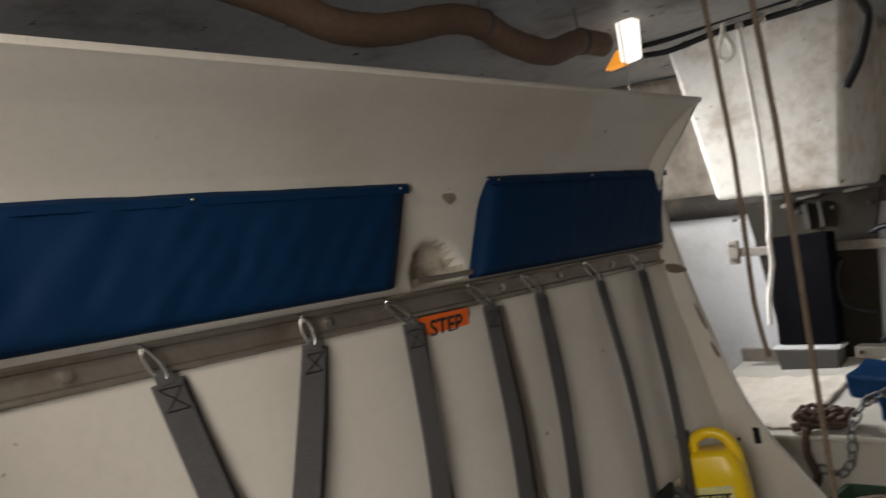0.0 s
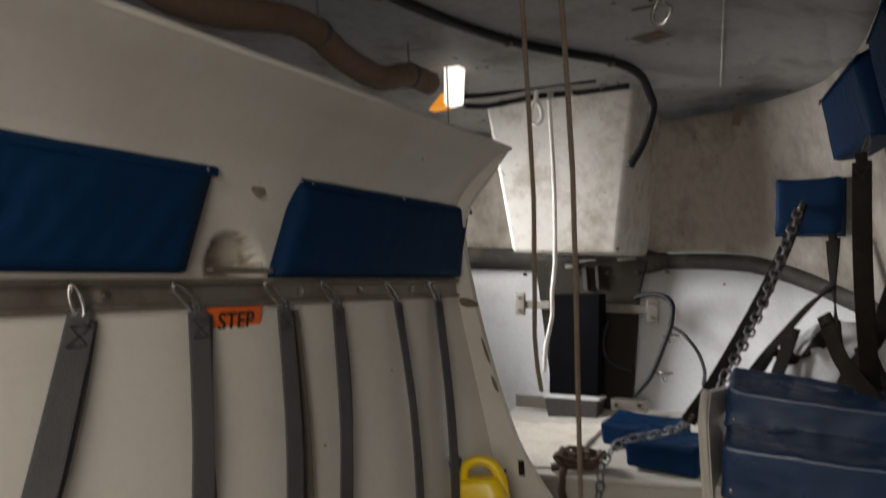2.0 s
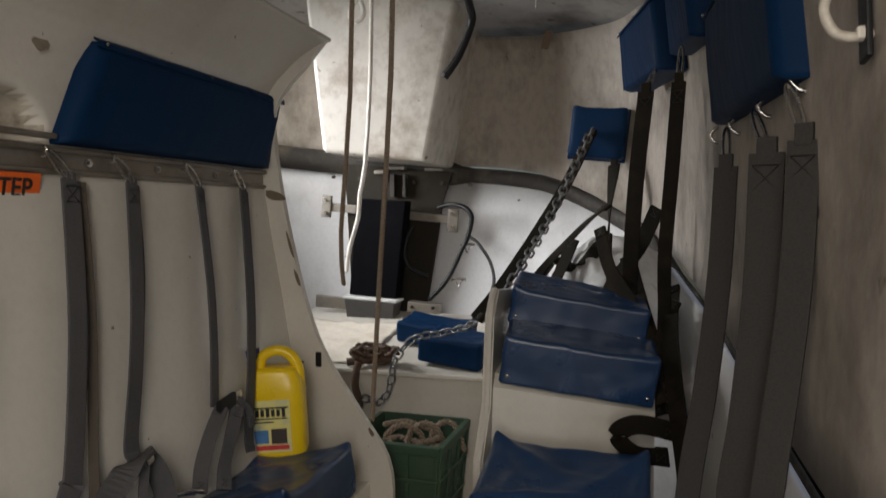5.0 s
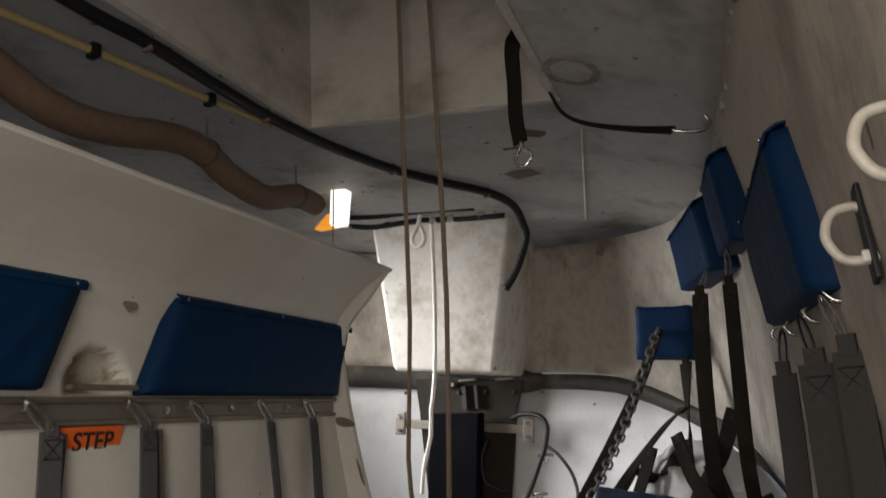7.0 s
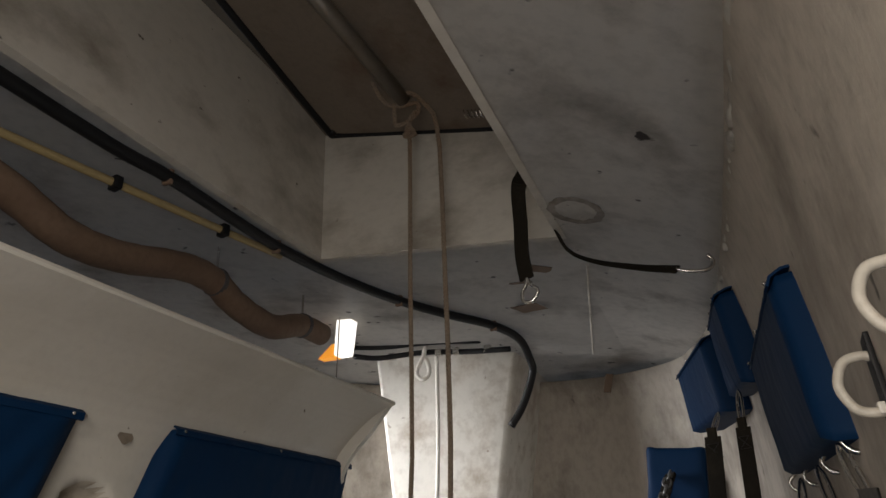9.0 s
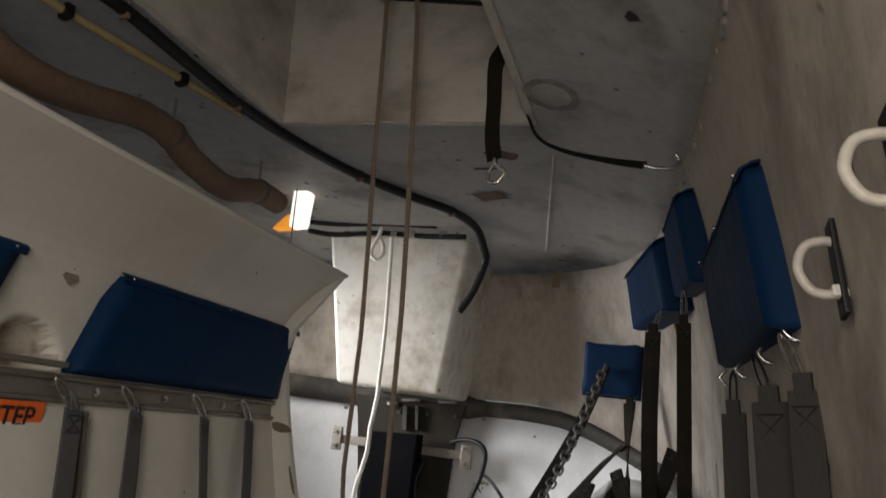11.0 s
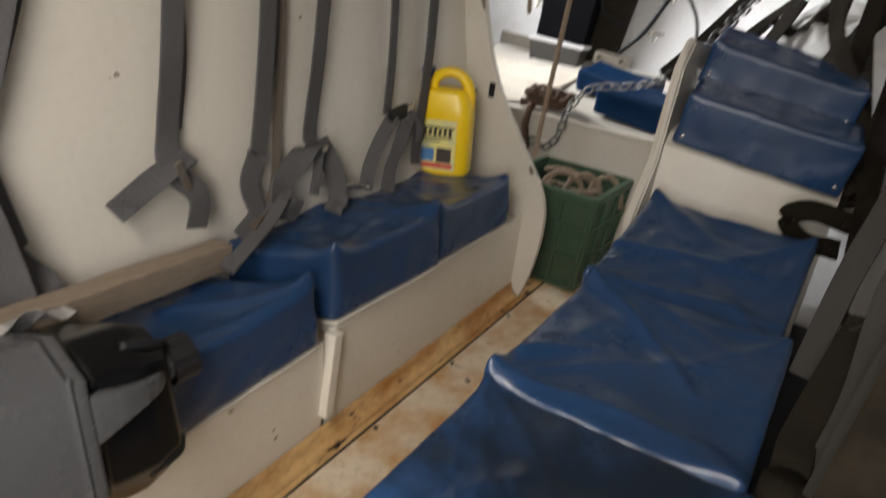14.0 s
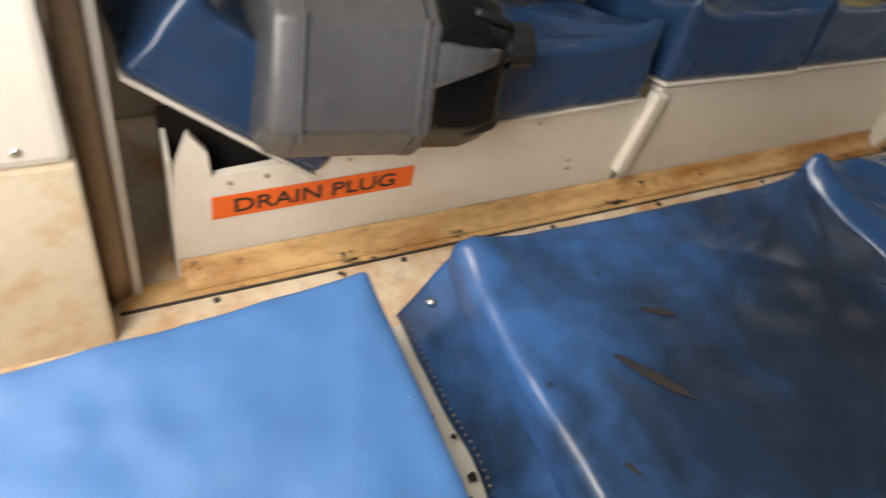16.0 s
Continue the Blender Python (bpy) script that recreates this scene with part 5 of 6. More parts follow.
chain("hanging_chain", "grey galvanised chain slung from a pad to the platform", [(-0.125, 2.72, 1.415), (-0.19, 2.60, 1.24), (-0.268, 2.42, 1.04), (-0.335, 2.25, 0.90), (-0.40, 2.24, 0.80), (-0.50, 2.36, 0.715), (-0.62, 2.44, 0.665), (-0.74, 2.44, 0.635), (-0.80, 2.40, 0.56), (-0.82, 2.395, 0.46), (-0.86, 2.395, 0.40), (-0.93, 2.40, 0.41)], 0.046, 0.0042, GALV)
chain("rusty_chain_pile", "heap of rusty chain on the platform edge", [(-0.86 - 0.065 * math.cos(k * 1.9) - 0.004 * k, 2.46 + 0.04 * math.sin(k * 2.3), 0.545 + 0.022 * (k % 3)) for k in range(18)], 0.05, 0.007, RUST)
shackle = thing("steel_hook", "rusty steel hook hanging at the platform edge", "hook")
part("hook", tube([(-0.95, 2.41, 0.54), (-0.96, 2.40, 0.46), (-0.94, 2.395, 0.38), (-0.98, 2.395, 0.33), (-1.02, 2.40, 0.37)], 0.014, 10, 6), RUST, shackle, smooth=True)
part("arm", tube([(-1.0, 2.42, 0.535), (-0.93, 2.44, 0.545), (-0.83, 2.46, 0.55)], 0.016, 8, 4), RUST, shackle)

# ---- ropes ----
def rope(name, label, runs, r, mat, pitch=0.045):
    ob = thing(name, label, "rope")
    for k, pts in enumerate(runs):
        part("rope" if k == 0 else "knot", laid_rope(pts, r, pitch), mat, ob)
    return ob


rope("hanging_rope", "brown hemp rope hanging from a bar in the hatch", [[(-0.505, 1.48, 2.315), (-0.506, 1.52, 2.23), (-0.521, 1.56, 1.9), (-0.548, 1.62, 1.45), (-0.605, 1.70, 0.95), (-0.645, 1.76, 0.62), (-0.652, 1.77, 0.53)],
    [(-0.505, 1.48, 2.315), (-0.525, 1.46, 2.345), (-0.555, 1.44, 2.375), (-0.60, 1.42, 2.37)]], 0.0070, ROPE, 0.034)
rope("hanging_rope", "greyish brown rope knotted round a bar in the hatch", [[(-0.575, 1.47, 2.30), (-0.598, 1.52, 2.17), (-0.627, 1.57, 1.85), (-0.668, 1.65, 1.40), (-0.728, 1.73, 1.05), (-0.75, 1.80, 0.90)],
    [(-0.66, 1.40, 2.43), (-0.650, 1.43, 2.385), (-0.622, 1.45, 2.355), (-0.580, 1.45, 2.345), (-0.545, 1.46, 2.352), (-0.548, 1.47, 2.325), (-0.580, 1.46, 2.295), (-0.606, 1.45, 2.285), (-0.616, 1.46, 2.315), (-0.612, 1.45, 2.36)],
    [(-0.575, 1.47, 2.285), (-0.562, 1.48, 2.262), (-0.585, 1.46, 2.25), (-0.590, 1.48, 2.275), (-0.570, 1.46, 2.30), (-0.556, 1.47, 2.33)]], 0.0066, ROPE, 0.032)
cord = thing("white_rope", "white nylon rope with an eye hanging in the bow", "rope")
part("cord", laid_rope([(-1.005, 2.69, 2.045), (-1.01, 2.70, 1.9), (-1.02, 2.71, 1.6), (-1.045, 2.72, 1.3), (-1.068, 2.72, 1.18), (-1.075, 2.72, 1.08), (-1.115, 2.72, 0.95), (-1.128, 2.72, 0.85)], 0.0095, 0.03), WHITEROPE, cord)
part("eye", laid_rope([(-1.030, 2.67, 2.055), (-1.042, 2.65, 2.00), (-1.046, 2.64, 1.965), (-1.072, 2.64, 1.925), (-1.078, 2.64, 1.890), (-1.052, 2.64, 1.868), (-1.024, 2.64, 1.885), (-1.022, 2.64, 1.920), (-1.040, 2.645, 1.960)], 0.0105, 0.03), WHITEROPE, cord)
bar = thing("hatch_bar", "dull steel bar across the hatch", "bar")
part("bar", tube([(-0.66, 0.9, 2.455), (-0.583, 1.45, 2.365)], 0.022, 12, 0), ALU, bar, smooth=True)
gasket = thing("hatch_gasket", "black rubber gasket round the hatch lid", "gasket")
g = 0.06
part("gasket", tube([(x, y, lid_z(x, y)) for x, y in ((HX1 - 0.01, HY1 - 0.018), (HX0 + g + 0.06, HY1 - 0.018), (HX0 + g, HY1 - 0.045), (HX0 + g - 0.01, HY1 - 0.10), (HX0 + g - 0.01, 0.8), (HX0 + g - 0.01, HY0 + g))], 0.013, 8, 8), BLACK, gasket, smooth=True)
part("flange", tube([(x, HY1 - 0.004, lid_z(x, HY1) - 0.040) for x in (HX0 + 0.03, -0.8, -0.6, -0.4, HX1 - 0.01)], 0.010, 8, 2), TRUNK, gasket, smooth=True)
spring = thing("coil_spring", "small steel spring beside the hatch bar", "spring")
part("spring", tube([(-0.44 + 0.0020 * k, 1.55 + 0.012 * math.cos(k * 1.05), lid_z(-0.44 + 0.0020 * k, 1.55) - 0.012 + 0.012 * math.sin(k * 1.05)) for k in range(60)], 0.0022, 5, 2), STEEL, spring)


# ---- deckhead runs ----
air = thing("air_hose", "tan fabric hose slung under the deckhead", "hose")
part("hose", tube([(-1.20, 0.15, 1.97), (-1.20, 0.50, 1.955), (-1.20, 0.80, 1.905), (-1.20, 0.96, 1.862), (-1.20, 1.12, 1.872), (-1.20, 1.33, 1.925), (-1.20, 1.46, 1.928), (-1.20, 1.57, 1.890), (-1.20, 1.75, 1.873), (-1.20, 1.92, 1.925), (-1.20, 2.06, 1.93)], 0.040, 18, 6, lambda i, k: 1 + 0.02 * math.sin(i * 2.1)), HOSE, air, smooth=True)
for y, z in ((1.47, 1.928), (1.93, 1.927)):
    part("band", moved(tube([(0, -0.008, 0), (0, 0.008, 0)], 0.043, 20, 0), at(-1.20, y, z)), WEB, air)
    part("hanger", tube([(-1.20, y, z + 0.04), (-1.20, y, deck_z(-1.2, y))], 0.004, 6, 0), STEEL, air)
conduit = thing("conduit", "thin yellowed conduit clipped along the deckhead", "conduit")
part("tube", tube([(-1.31, 0.3, deck_z(-1.31, 0.3) - 0.016), (-1.155, 1.03, deck_z(-1.15, 1.03) - 0.016), (-1.085, 1.344, deck_z(-1.08, 1.34) - 0.016), (-1.045, 1.56, deck_z(-1.04, 1.6) - 0.012)], 0.011, 10, 4), material("yellowed plastic conduit", (0.38, 0.29, 0.14), 0.5, bump=0.1), conduit, smooth=True)
for x, y in ((-1.155, 1.03), (-1.085, 1.344), (-1.24, 0.62)):
    part("clip", box(0.034, 0.022, 0.036, 0.006, pose(x, y, deck_z(x, y) - 0.016, 0, 0, -13)), BLACK, conduit, "black plastic clip")
run = [(-1.025, 0.1), (-1.022, 0.5), (-1.021, 0.88), (-1.004, 1.04), (-1.007, 1.30), (-1.0, 1.52), (-0.955, 1.78), (-0.87, 2.02), (-0.76, 2.2), (-0.64, 2.36), (-0.595, 2.55)]
power = thing("black_cable", "thick black cable clipped to the deckhead", "cable")
part("cable", tube([(x, y, deck_z(x, y) - 0.018) for x, y in run] + [(-0.592, 2.68, 1.905), (-0.60, 2.74, 1.86), (-0.655, 2.76, 1.74), (-0.715, 2.76, 1.655)], 0.016, 12, 6), BLACK, power, smooth=True)
for x, y in ((-1.004, 1.04), (-1.005, 1.48), (-0.87, 2.02), (-0.64, 2.36), (-1.022, 0.55)):
    part("clip", moved(box(0.026, 0.012, 0.040, 0.004), at(x, y, deck_z(x, y) - 0.019)), HOSE, power, "stained cable clip")
loom = thing("pipe_loom", "black pipes with metal fittings above the pillar", "pipe")
part("pipe", tube([(-1.36, 2.60, 2.00), (-1.25, 2.63, 1.985), (-1.05, 2.66, 1.99), (-0.85, 2.66, 1.965), (-0.66, 2.64, 1.945)], 0.012, 8, 5), BLACK, loom, smooth=True)
part("pipe", tube([(-1.38, 2.55, 2.03), (-1.22, 2.60, 2.02), (-1.0, 2.62, 2.015), (-0.78, 2.62, 1.99)], 0.010, 8, 5), BLACK, loom, smooth=True)
for x in (-1.2, -0.98, -0.9, -0.76):
    part("fitting", box(0.03, 0.026, 0.03, 0.004, at(x, 2.655, 1.985 - 0.06 * (x + 1.1))), STEEL, loom)

# marks, tapes and patches on the deckhead
TAPE = material("brown adhesive patch", (0.13, 0.085, 0.055), 0.7, bump=0.3)
for x, y, w, l, a in ((-0.462, 2.225, 0.105, 0.09, -20), (-0.420, 1.975, 0.085, 0.016, -6), (-0.345, 1.86, 0.10, 0.05, 30)):
    bm = plate([(w * 0.5 * c * random.uniform(0.85, 1.05), l * 0.5 * s * random.uniform(0.85, 1.05)) for c, s in ((-1, -1), (0, -1), (1, -0.9), (1, 0.2), (0.9, 1), (-0.2, 1), (-1, 0.9), (-1, 0))], -0.002, "z")
    ob = tagged(part("ceiling_patch", moved(bm, pose(x, y, deck_z(x, y) - 0.003, 0, 6, a)), TAPE), "brown adhesive patch left on the deckhead", "patch", kind="structure")
tape = tagged(part("tape_strip", box(0.03, 0.004, 0.09, 0.001, pose(-0.305, 2.79, 1.79, -25, 10, 0)), TAPE), "small brown tape strip on the laminate", "tape")
part("crack_line", tube([(-0.965, HY1 - 0.004, 2.235), (-0.80, HY1 - 0.004, 2.198), (-0.6, HY1 - 0.004, 2.148), (-0.4, HY1 - 0.004, 2.095), (-0.235, HY1 - 0.004, 2.055)], 0.0022, 5, 3), CHIPPED, trunk)

# lamp hung over the divider, lighting the bow
GLOW = bpy.data.materials.new("glowing lamp diffuser")
GLOW.use_nodes = True
b = GLOW.node_tree.nodes["Principled BSDF"]
b.inputs["Base Color"].default_value = (0.9, 0.88, 0.84, 1)
b.inputs["Emission Color"].default_value = (1.0, 0.93, 0.85, 1)
b.inputs["Emission Strength"].default_value = 3.0
AMBER = bpy.data.materials.new("lit orange lens")
AMBER.use_nodes = True
b = AMBER.node_tree.nodes["Principled BSDF"]
b.inputs["Base Color"].default_value = (0.9, 0.35, 0.03, 1)
b.inputs["Emission Color"].default_value = (1.0, 0.36, 0.04, 1)
b.inputs["Emission Strength"].default_value = 1.6
lamp = thing("cabin_lamp", "bright white cabin lamp with an orange tip", "lamp")
part("diffuser", tapered(-1.245, -1.185, 2.22, 2.28, 1.895, -1.235, -1.165, 2.22, 2.28, 2.055, 0, 0.012), GLOW, lamp)
part("tip", tapered(-1.315, -1.240, 2.225, 2.275, 1.893, -1.255, -1.240, 2.225, 2.275, 1.945, 0, 0.004), AMBER, lamp, "orange lens")
part("bracket", box(0.09, 0.08, 0.02, 0.004, at(-1.20, 2.25, 2.064)), ALU, lamp)
part("pull_cord", tube([(-1.20, 2.19, 2.06), (-1.202, 2.18, 1.85), (-1.205, 2.17, 1.65)], 0.0025, 6, 4), STEEL, lamp)


# ---- straps from the deckhead ----
def hook_shape(parent, top, r=0.0045, h=0.06, w=0.022, axis=(1, 0, 0)):
    t, s = Vector(top), Vector(axis).normalized()
    part("hook", tube([t, t + Vector((0, 0, -h * 0.3)) + s * w * 0.2, t + Vector((0, 0, -h * 0.6)) + s * w, t + Vector((0, 0, -h)) + s * w * 0.3, t + Vector((0, 0, -h * 0.95)) - s * w * 0.6, t + Vector((0, 0, -h * 0.6)) - s * w * 0.7, t + Vector((0, 0, -h * 0.35)) - s * w * 0.3, t], r, 8, 5), STEEL, parent, "steel snap hook", smooth=True)


ds = thing("deckhead_strap", "dark webbing strap with a hook hanging from the hatch edge", "strap")
part("webbing", ribbon([(-0.232, 1.36, 1.99), (-0.262, 1.40, 1.975), (-0.272, 1.43, 1.90), (-0.278, 1.44, 1.82), (-0.272, 1.44, 1.755)], 0.038, 0.004, (0.9, -0.3, 0), 6), WEBDARK, ds)
hook_shape(ds, (-0.270, 1.44, 1.760))
cs = thing("deckhead_strap", "dark webbing strap slung sideways to an eye", "strap")
part("webbing", ribbon([(-0.225, 1.60, 1.955), (-0.205, 1.64, 1.90), (-0.14, 1.62, 1.845), (-0.03, 1.59, 1.795), (0.06, 1.57, 1.765)], 0.036, 0.004, (0, 0.8, 0.6), 6, lambda t: -30 * t + 62 * max(0.0, t - 0.35)), WEBDARK, cs)
part("hook", tube([(0.055, 1.57, 1.766), (0.09, 1.575, 1.757), (0.125, 1.58, 1.757), (0.140, 1.585, 1.775), (0.130, 1.585, 1.795)], 0.005, 8, 6), STEEL, cs, "steel hook", smooth=True)


# ---- starboard wall fittings ----
def wall_x(y, z):
    """Where the canopy side stands at a height."""
    p = min(SHELL_PLAN[:40], key=lambda q: abs(q[1] - y))
    return inward(p, lean_in(p, z) + 0.004)[0]


head_pad("blue vinyl head pad on the rough grey wall", ((wall_x(1.0, 1.53), 1.03, 1.535), (wall_x(1.55, 1.53), 1.60, 1.54), (wall_x(1.55, 1.28), 1.56, 1.292), (wall_x(0.95, 1.28), 0.975, 1.282)), 0.055, (-1, -0.05, -0.05), seed=21)
head_pad("dark blue head pad on the curved wall", ((0.205, 1.68, 1.735), (0.185, 2.06, 1.77), (0.205, 2.02, 1.54), (0.232, 1.66, 1.505)), 0.085, (-1, -0.15, -0.1), seed=24)
head_pad("dark blue head pad beside another on the wall", ((0.165, 2.10, 1.74), (0.070, 2.44, 1.72), (0.090, 2.44, 1.515), (0.190, 2.08, 1.515)), 0.10, (-1, -0.30, -0.1), seed=27)
bp = thing("head_pad", "square blue pad facing aft in the bow", "head pad", "blue head pads", pose(-0.098, 2.80, 1.420, 0, 6, -8))
part("cover", cushion_mesh(0.215, 0.08, 0.20, 51, fold=0.002, r=0.014, cuts=11), BLUEPAD, bp, smooth=True)
part("back_board", box(0.23, 0.012, 0.21, 0.003, at(-0.008, 0.046, -0.002)), BLUEPAD, bp)


EYE_PAINT = material("cream painted steel", (0.52, 0.48, 0.41), 0.42, stain=(0.30, 0.24, 0.17), stain_amount=0.6, stain_scale=30.0)


def d_ring(y, z, turn=0.0):
    ob = thing("lashing_eye", "painted steel lashing eye on the rough wall", "eye", "lashing eyes on the wall", pose(wall_x(y, z) - 0.017, y, z, turn, 0, 0))
    part("ring", tube([(0.0, 0, 0.027), (-0.016, 0, 0.030), (-0.033, 0, 0.024), (-0.042, 0, 0.0), (-0.033, 0, -0.024), (-0.016, 0, -0.030), (0.0, 0, -0.027)], 0.0052, 12, 6), EYE_PAINT, ob, smooth=True)
    part("pad_plate", box(0.006, 0.026, 0.105, 0.002, at(-0.005, 0.003, 0)), BLACK, ob, "black backing plate")
    part("foot", box(0.014, 0.013, 0.013, 0.003, at(-0.008, 0, -0.027)), GRP, ob)
    return ob


d_ring(0.752, 1.307, -11)
d_ring(0.545, 1.334, -11)
rail2 = thing("hook_eye", "steel eye bolts along the wall below the pad", "eye bolt")
eyes = ((1.70, 1.285), (1.46, 1.280), (1.20, 1.278), (1.0, 1.285))
for y, z in eyes:
    x = wall_x(y, z)
    part("eye", tube([(x, y, z + 0.018), (x - 0.020, y, z + 0.018), (x - 0.034, y, z), (x - 0.020, y, z - 0.016), (x, y, z - 0.014)], 0.004, 8, 5), STEEL, rail2, smooth=True)


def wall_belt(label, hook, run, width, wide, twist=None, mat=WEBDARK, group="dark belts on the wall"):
    ob = thing("seat_belt", label, "seat belt", group)
    snap_hook(ob, hook, Vector(run[0]) + Vector((0, 0, 0.004)), 0.0032, 0.0065, wide)
    part("webbing", ribbon(run, width, 0.004, wide, 7, twist), mat, ob)
    q = Vector(run[0])
    part("end_fold", ribbon([q + Vector((0, 0, 0.022)), q + Vector((0, 0, 0.008)), q - Vector((0, 0, 0.006))], width * 0.55, 0.007, wide, 2), mat, ob)
    stitched_end(ob, Vector(run[0]) + Vector((0, 0, -0.035)), wide, (0, 0, -1), width)
    return ob


W1 = (0.85, -0.5, 0)
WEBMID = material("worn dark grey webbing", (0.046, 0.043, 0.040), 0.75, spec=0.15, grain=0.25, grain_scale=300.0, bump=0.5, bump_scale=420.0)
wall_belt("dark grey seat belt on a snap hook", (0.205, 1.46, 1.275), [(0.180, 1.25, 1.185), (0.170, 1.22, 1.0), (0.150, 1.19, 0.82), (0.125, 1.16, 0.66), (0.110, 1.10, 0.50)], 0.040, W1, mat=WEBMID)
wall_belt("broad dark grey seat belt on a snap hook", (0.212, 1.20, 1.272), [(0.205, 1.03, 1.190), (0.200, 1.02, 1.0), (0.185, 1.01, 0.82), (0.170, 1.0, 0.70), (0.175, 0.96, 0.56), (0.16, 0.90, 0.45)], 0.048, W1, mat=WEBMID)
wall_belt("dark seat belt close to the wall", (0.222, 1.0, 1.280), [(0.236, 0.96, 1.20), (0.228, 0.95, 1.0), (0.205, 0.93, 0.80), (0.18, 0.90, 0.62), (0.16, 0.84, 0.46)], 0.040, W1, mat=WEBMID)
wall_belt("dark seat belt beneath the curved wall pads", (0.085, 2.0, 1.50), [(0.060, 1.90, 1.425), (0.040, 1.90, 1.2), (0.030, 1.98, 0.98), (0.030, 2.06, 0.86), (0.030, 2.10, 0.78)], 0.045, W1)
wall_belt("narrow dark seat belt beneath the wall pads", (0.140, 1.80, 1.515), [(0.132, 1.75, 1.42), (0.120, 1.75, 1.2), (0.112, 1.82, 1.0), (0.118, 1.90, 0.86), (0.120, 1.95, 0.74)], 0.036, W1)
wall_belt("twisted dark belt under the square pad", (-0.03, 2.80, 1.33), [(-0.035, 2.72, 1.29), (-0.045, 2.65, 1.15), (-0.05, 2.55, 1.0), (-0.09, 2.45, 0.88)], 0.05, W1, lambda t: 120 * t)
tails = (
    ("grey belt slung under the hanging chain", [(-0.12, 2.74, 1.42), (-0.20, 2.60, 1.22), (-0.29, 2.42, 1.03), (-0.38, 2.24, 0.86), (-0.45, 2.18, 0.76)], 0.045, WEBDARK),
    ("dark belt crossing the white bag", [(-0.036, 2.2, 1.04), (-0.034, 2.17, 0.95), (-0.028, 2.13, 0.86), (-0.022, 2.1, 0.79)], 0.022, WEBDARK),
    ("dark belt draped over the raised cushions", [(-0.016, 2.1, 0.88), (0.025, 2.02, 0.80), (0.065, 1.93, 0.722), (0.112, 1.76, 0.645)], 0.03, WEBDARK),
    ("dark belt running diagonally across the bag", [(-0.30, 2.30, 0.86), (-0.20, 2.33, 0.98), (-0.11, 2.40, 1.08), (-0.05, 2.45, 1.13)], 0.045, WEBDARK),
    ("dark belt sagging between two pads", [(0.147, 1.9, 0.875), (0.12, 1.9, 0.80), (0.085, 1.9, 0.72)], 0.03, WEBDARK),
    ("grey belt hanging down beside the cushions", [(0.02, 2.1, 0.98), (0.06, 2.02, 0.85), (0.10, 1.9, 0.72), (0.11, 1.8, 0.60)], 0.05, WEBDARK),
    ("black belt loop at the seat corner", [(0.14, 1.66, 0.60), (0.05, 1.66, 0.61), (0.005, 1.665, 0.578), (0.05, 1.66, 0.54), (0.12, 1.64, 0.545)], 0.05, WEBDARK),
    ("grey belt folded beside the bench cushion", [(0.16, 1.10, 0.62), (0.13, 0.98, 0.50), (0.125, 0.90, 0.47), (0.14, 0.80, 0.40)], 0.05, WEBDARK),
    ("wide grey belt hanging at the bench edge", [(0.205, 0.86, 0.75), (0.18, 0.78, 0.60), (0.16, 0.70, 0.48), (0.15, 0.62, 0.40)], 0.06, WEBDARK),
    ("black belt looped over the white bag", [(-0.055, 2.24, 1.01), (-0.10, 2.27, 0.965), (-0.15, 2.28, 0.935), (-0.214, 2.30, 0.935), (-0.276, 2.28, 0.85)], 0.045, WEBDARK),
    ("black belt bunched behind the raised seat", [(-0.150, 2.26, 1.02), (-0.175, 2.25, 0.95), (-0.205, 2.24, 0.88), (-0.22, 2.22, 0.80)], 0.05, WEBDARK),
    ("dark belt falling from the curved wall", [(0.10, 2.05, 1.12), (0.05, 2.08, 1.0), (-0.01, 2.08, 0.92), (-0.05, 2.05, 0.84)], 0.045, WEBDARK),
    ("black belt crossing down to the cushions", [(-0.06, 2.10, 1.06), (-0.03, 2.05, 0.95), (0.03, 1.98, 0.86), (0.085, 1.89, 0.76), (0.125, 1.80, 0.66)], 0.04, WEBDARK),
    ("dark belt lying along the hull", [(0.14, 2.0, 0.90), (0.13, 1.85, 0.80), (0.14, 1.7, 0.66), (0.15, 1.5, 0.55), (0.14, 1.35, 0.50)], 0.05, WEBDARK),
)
for k, (label, run, w, mat) in enumerate(tails):
    ob = thing("belt_tail", label, "belt", "loose belts on the wall")
    part("webbing", ribbon(run, w, 0.004, (0.9, -0.45, 0) if k == 0 else (0.8, -0.5, 0.25) if k != 6 else (0, -0.3, 1), 7, lambda t, k=k: (k * 53 % 70 - 30) * t), mat, ob)
    finish_tail(ob, run, w, (0.8, -0.5, 0.25) if k != 6 else (0, -0.3, 1), mat)
cup = thing("belt_reel", "grey belt reel cover beside the bench", "belt reel")
part("cover", tube([(0.125, 0.86, 0.38), (0.128, 0.855, 0.42), (0.130, 0.85, 0.47)], 0.036, 16, 0, lambda i, k: (0.85, 1.0, 1.05)[i]), WEBDARK, cup, smooth=True)

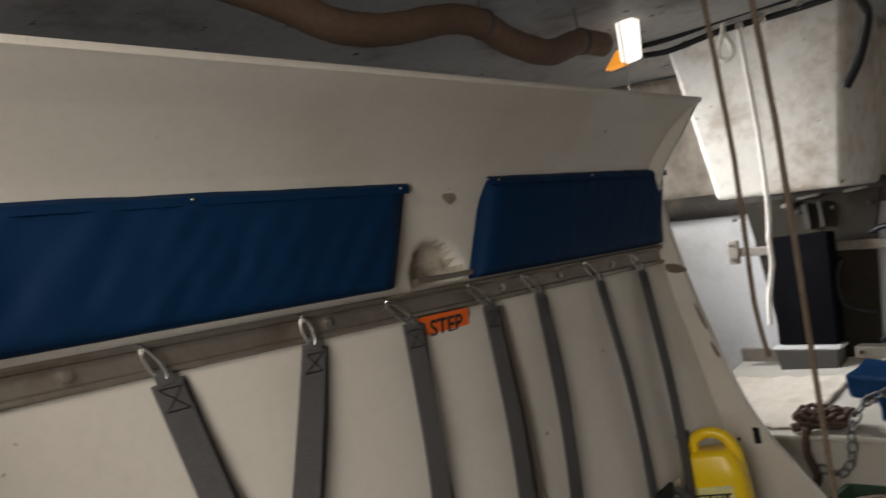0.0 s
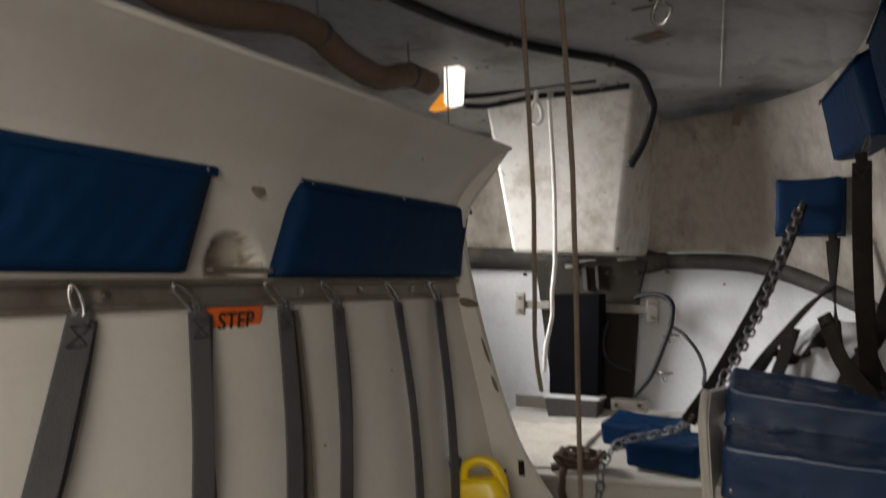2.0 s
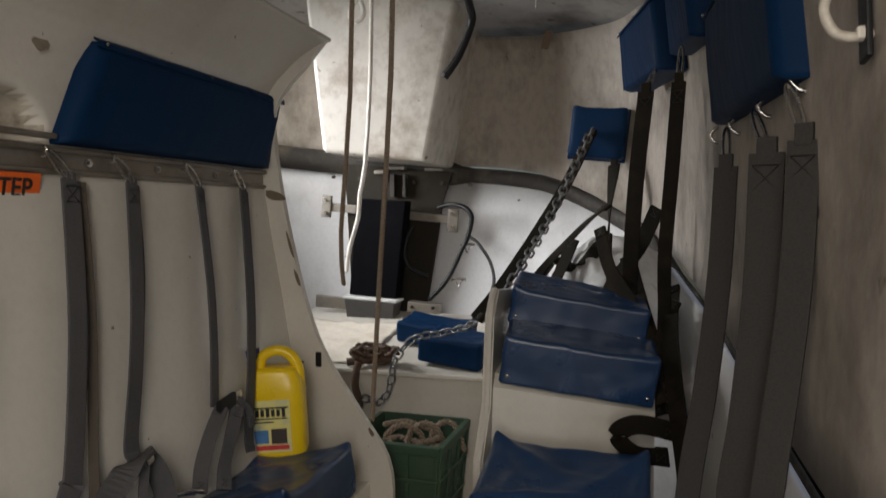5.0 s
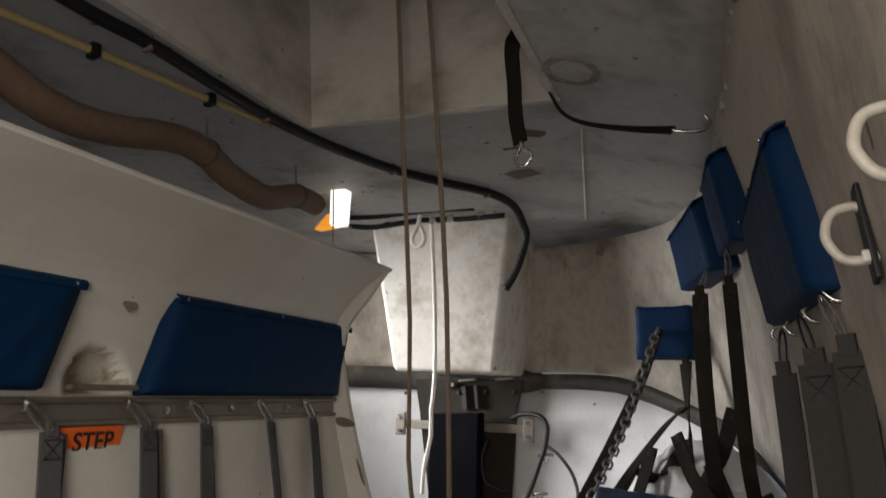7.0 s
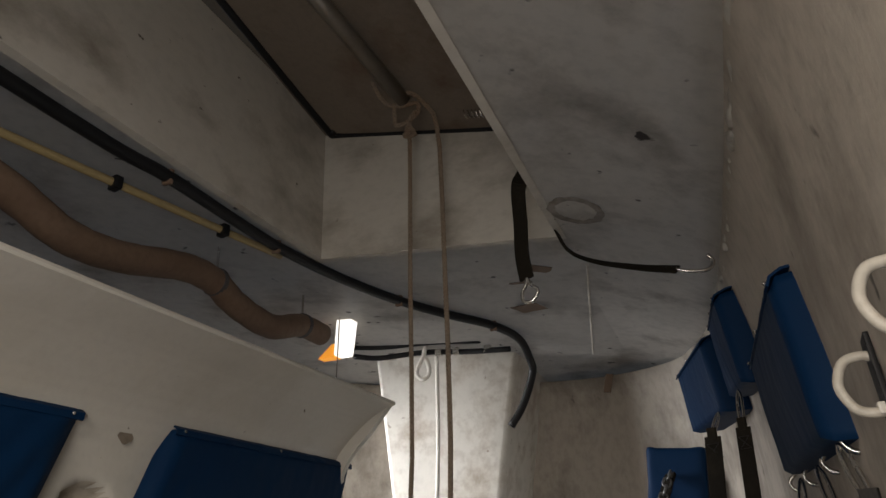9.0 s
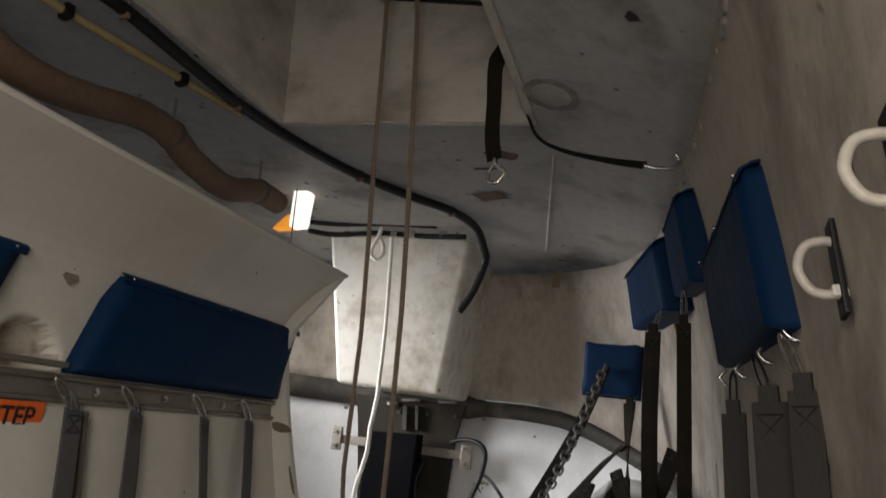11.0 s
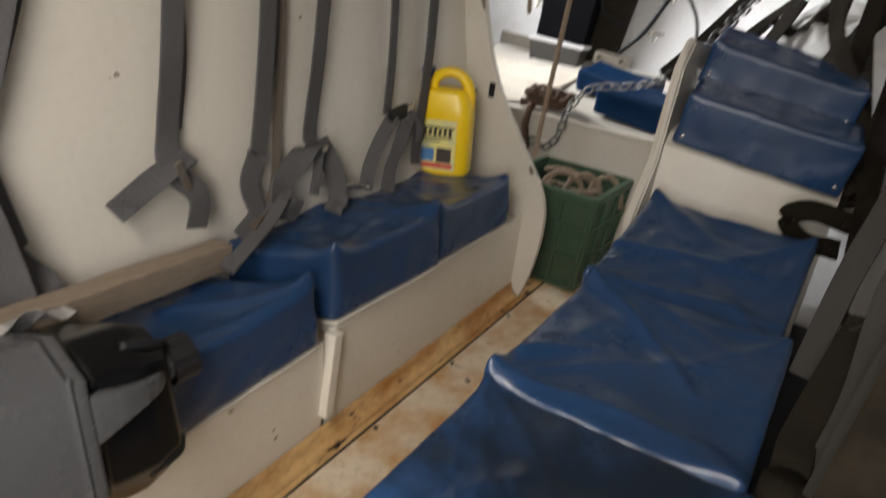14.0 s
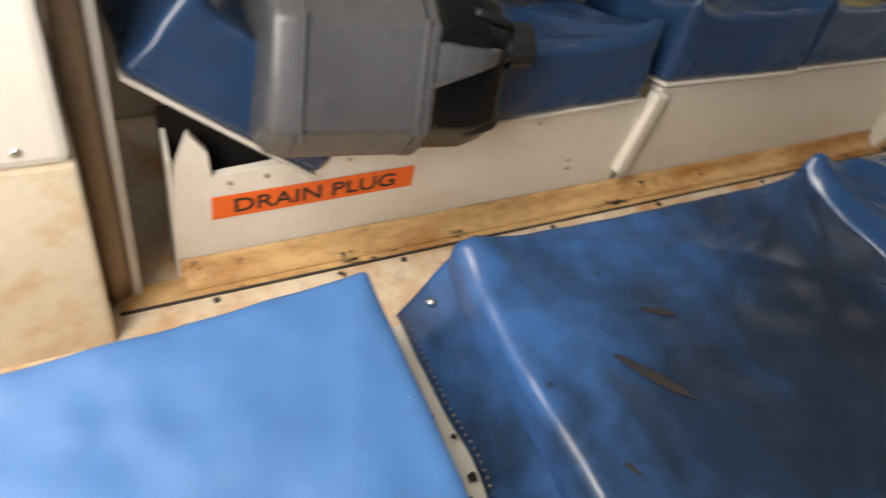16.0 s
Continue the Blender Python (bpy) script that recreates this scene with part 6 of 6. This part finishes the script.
# white bag slumped against the hull
BAG = material("white bag fabric", (0.62, 0.62, 0.61), 0.7, stain=(0.3, 0.3, 0.29), stain_amount=0.5, stain_scale=6.0, bump=0.5, bump_scale=40.0)
bag = thing("white_bag", "rumpled white fabric bag slumped against the hull", "bag")
bm = bmesh.new()
bmesh.ops.create_icosphere(bm, subdivisions=5, radius=1.0)
for v in bm.verts:
    p = v.co.copy()
    k = 1 + 0.12 * noise.noise(p * 1.7) + 0.06 * abs(noise.noise(p * 4.5)) + 0.03 * noise.noise(p * 9)
    v.co = Vector((math.copysign(abs(p.x) ** 0.8, p.x) * 0.16 * k, math.copysign(abs(p.y) ** 0.8, p.y) * 0.28 * k, math.copysign(abs(p.z) ** 0.75, p.z) * 0.26 * k))
part("bag", moved(bm, pose(-0.04, 2.42, 0.76, 0, 0, 25)), BAG, bag, smooth=True)
part("ring", tube([(-0.14, 2.18, 0.84), (-0.12, 2.17, 0.855), (-0.10, 2.18, 0.84), (-0.105, 2.18, 0.815), (-0.13, 2.18, 0.812), (-0.14, 2.18, 0.84)], 0.006, 8, 5), BLACK, bag, smooth=True)
part("flap", ribbon([(0.02, 2.20, 0.92), (0.05, 2.14, 0.86), (0.08, 2.06, 0.74), (0.09, 2.0, 0.62)], 0.14, 0.004, (0.7, 0.5, -0.4), 6, lambda t: 25 * math.sin(5 * t)), BAG, bag, smooth=True)

# torn whitish padding and rust streaks high on the wall
tuft = tagged(part("sealant_blob", bmesh.new(), GRP), "torn pale sealant lump at the wall's top", "sealant")
bm = bmesh.new()
bmesh.ops.create_icosphere(bm, subdivisions=4, radius=0.03)
for v in bm.verts:
    v.co = Vector((v.co.x * 0.7, v.co.y * 0.8, v.co.z * 1.5)) * (1 + 0.5 * noise.noise(v.co * 40))
bm.to_mesh(tuft.data)
bm.free()
tuft.matrix_world = pose(0.185, 1.66, 1.79, 0, -15, 0)
SEALANT = material("pale grey sealant", (0.40, 0.38, 0.34), 0.6, stain=(0.10, 0.085, 0.07), stain_amount=0.8, stain_scale=14.0, bump=0.5, bump_scale=60.0)


def corner(y):
    """Where the canopy side meets the deckhead."""
    x = 0.21
    for _ in range(12):
        x = 0.5 * (x + wall_x(y, deck_z(x, y)))
    return Vector((x - 0.004, y, deck_z(x, y) - 0.006))


seam_line = [corner(0.25 + 0.03 * k) + Vector((0.005 * noise.noise((k * 0.9, 1, 2)), 0, 0.006 * noise.noise((k * 0.8, 5, 2)))) for k in range(52)]
tagged(part("trim_seam", tube(seam_line, 0.011, 8, 2, lambda i, k: 0.8 + 1.1 * abs(noise.noise((i * 0.31, k * 0.9, 4)))), SEALANT, smooth=True), "lumpy pale sealant seam between wall and deckhead", "trim", kind="structure")
for y, r, sd in ((1.02, 0.020, 1), (1.10, 0.013, 2), (1.40, 0.012, 3), (1.52, 0.016, 4)):
    bm = bmesh.new()
    bmesh.ops.create_icosphere(bm, subdivisions=3, radius=r)
    for v in bm.verts:
        v.co = Vector((v.co.x * 0.8, v.co.y * 1.5, v.co.z * 0.9)) * (1 + 0.6 * noise.noise(v.co * 60 + Vector((sd, 0, 0))))
    tagged(part("sealant_blob", moved(bm, Matrix.Translation(corner(y) - Vector((0.004, 0, 0.004)))), SEALANT, smooth=True), "dried lump of pale sealant at the wall's top", "sealant", "sealant lumps")
STREAK = material("rust streak", (0.16, 0.06, 0.02), 0.8, bump=0.2)
for y, z, w, h in ((1.66, 1.60, 0.02, 0.16), (1.62, 1.58, 0.012, 0.11), (0.86, 1.71, 0.03, 0.13), (0.84, 1.66, 0.012, 0.10)):
    bm = plate([(w * 0.5 * math.cos(k * 0.5236) * random.uniform(0.5, 1.1), h * 0.5 * math.sin(k * 0.5236)) for k in range(12)], -0.0015, "x")
    part("rust_streak", moved(bm, pose(wall_x(y, z) + 0.001, y, z, 0, -6, 0)), STREAK, canopy)
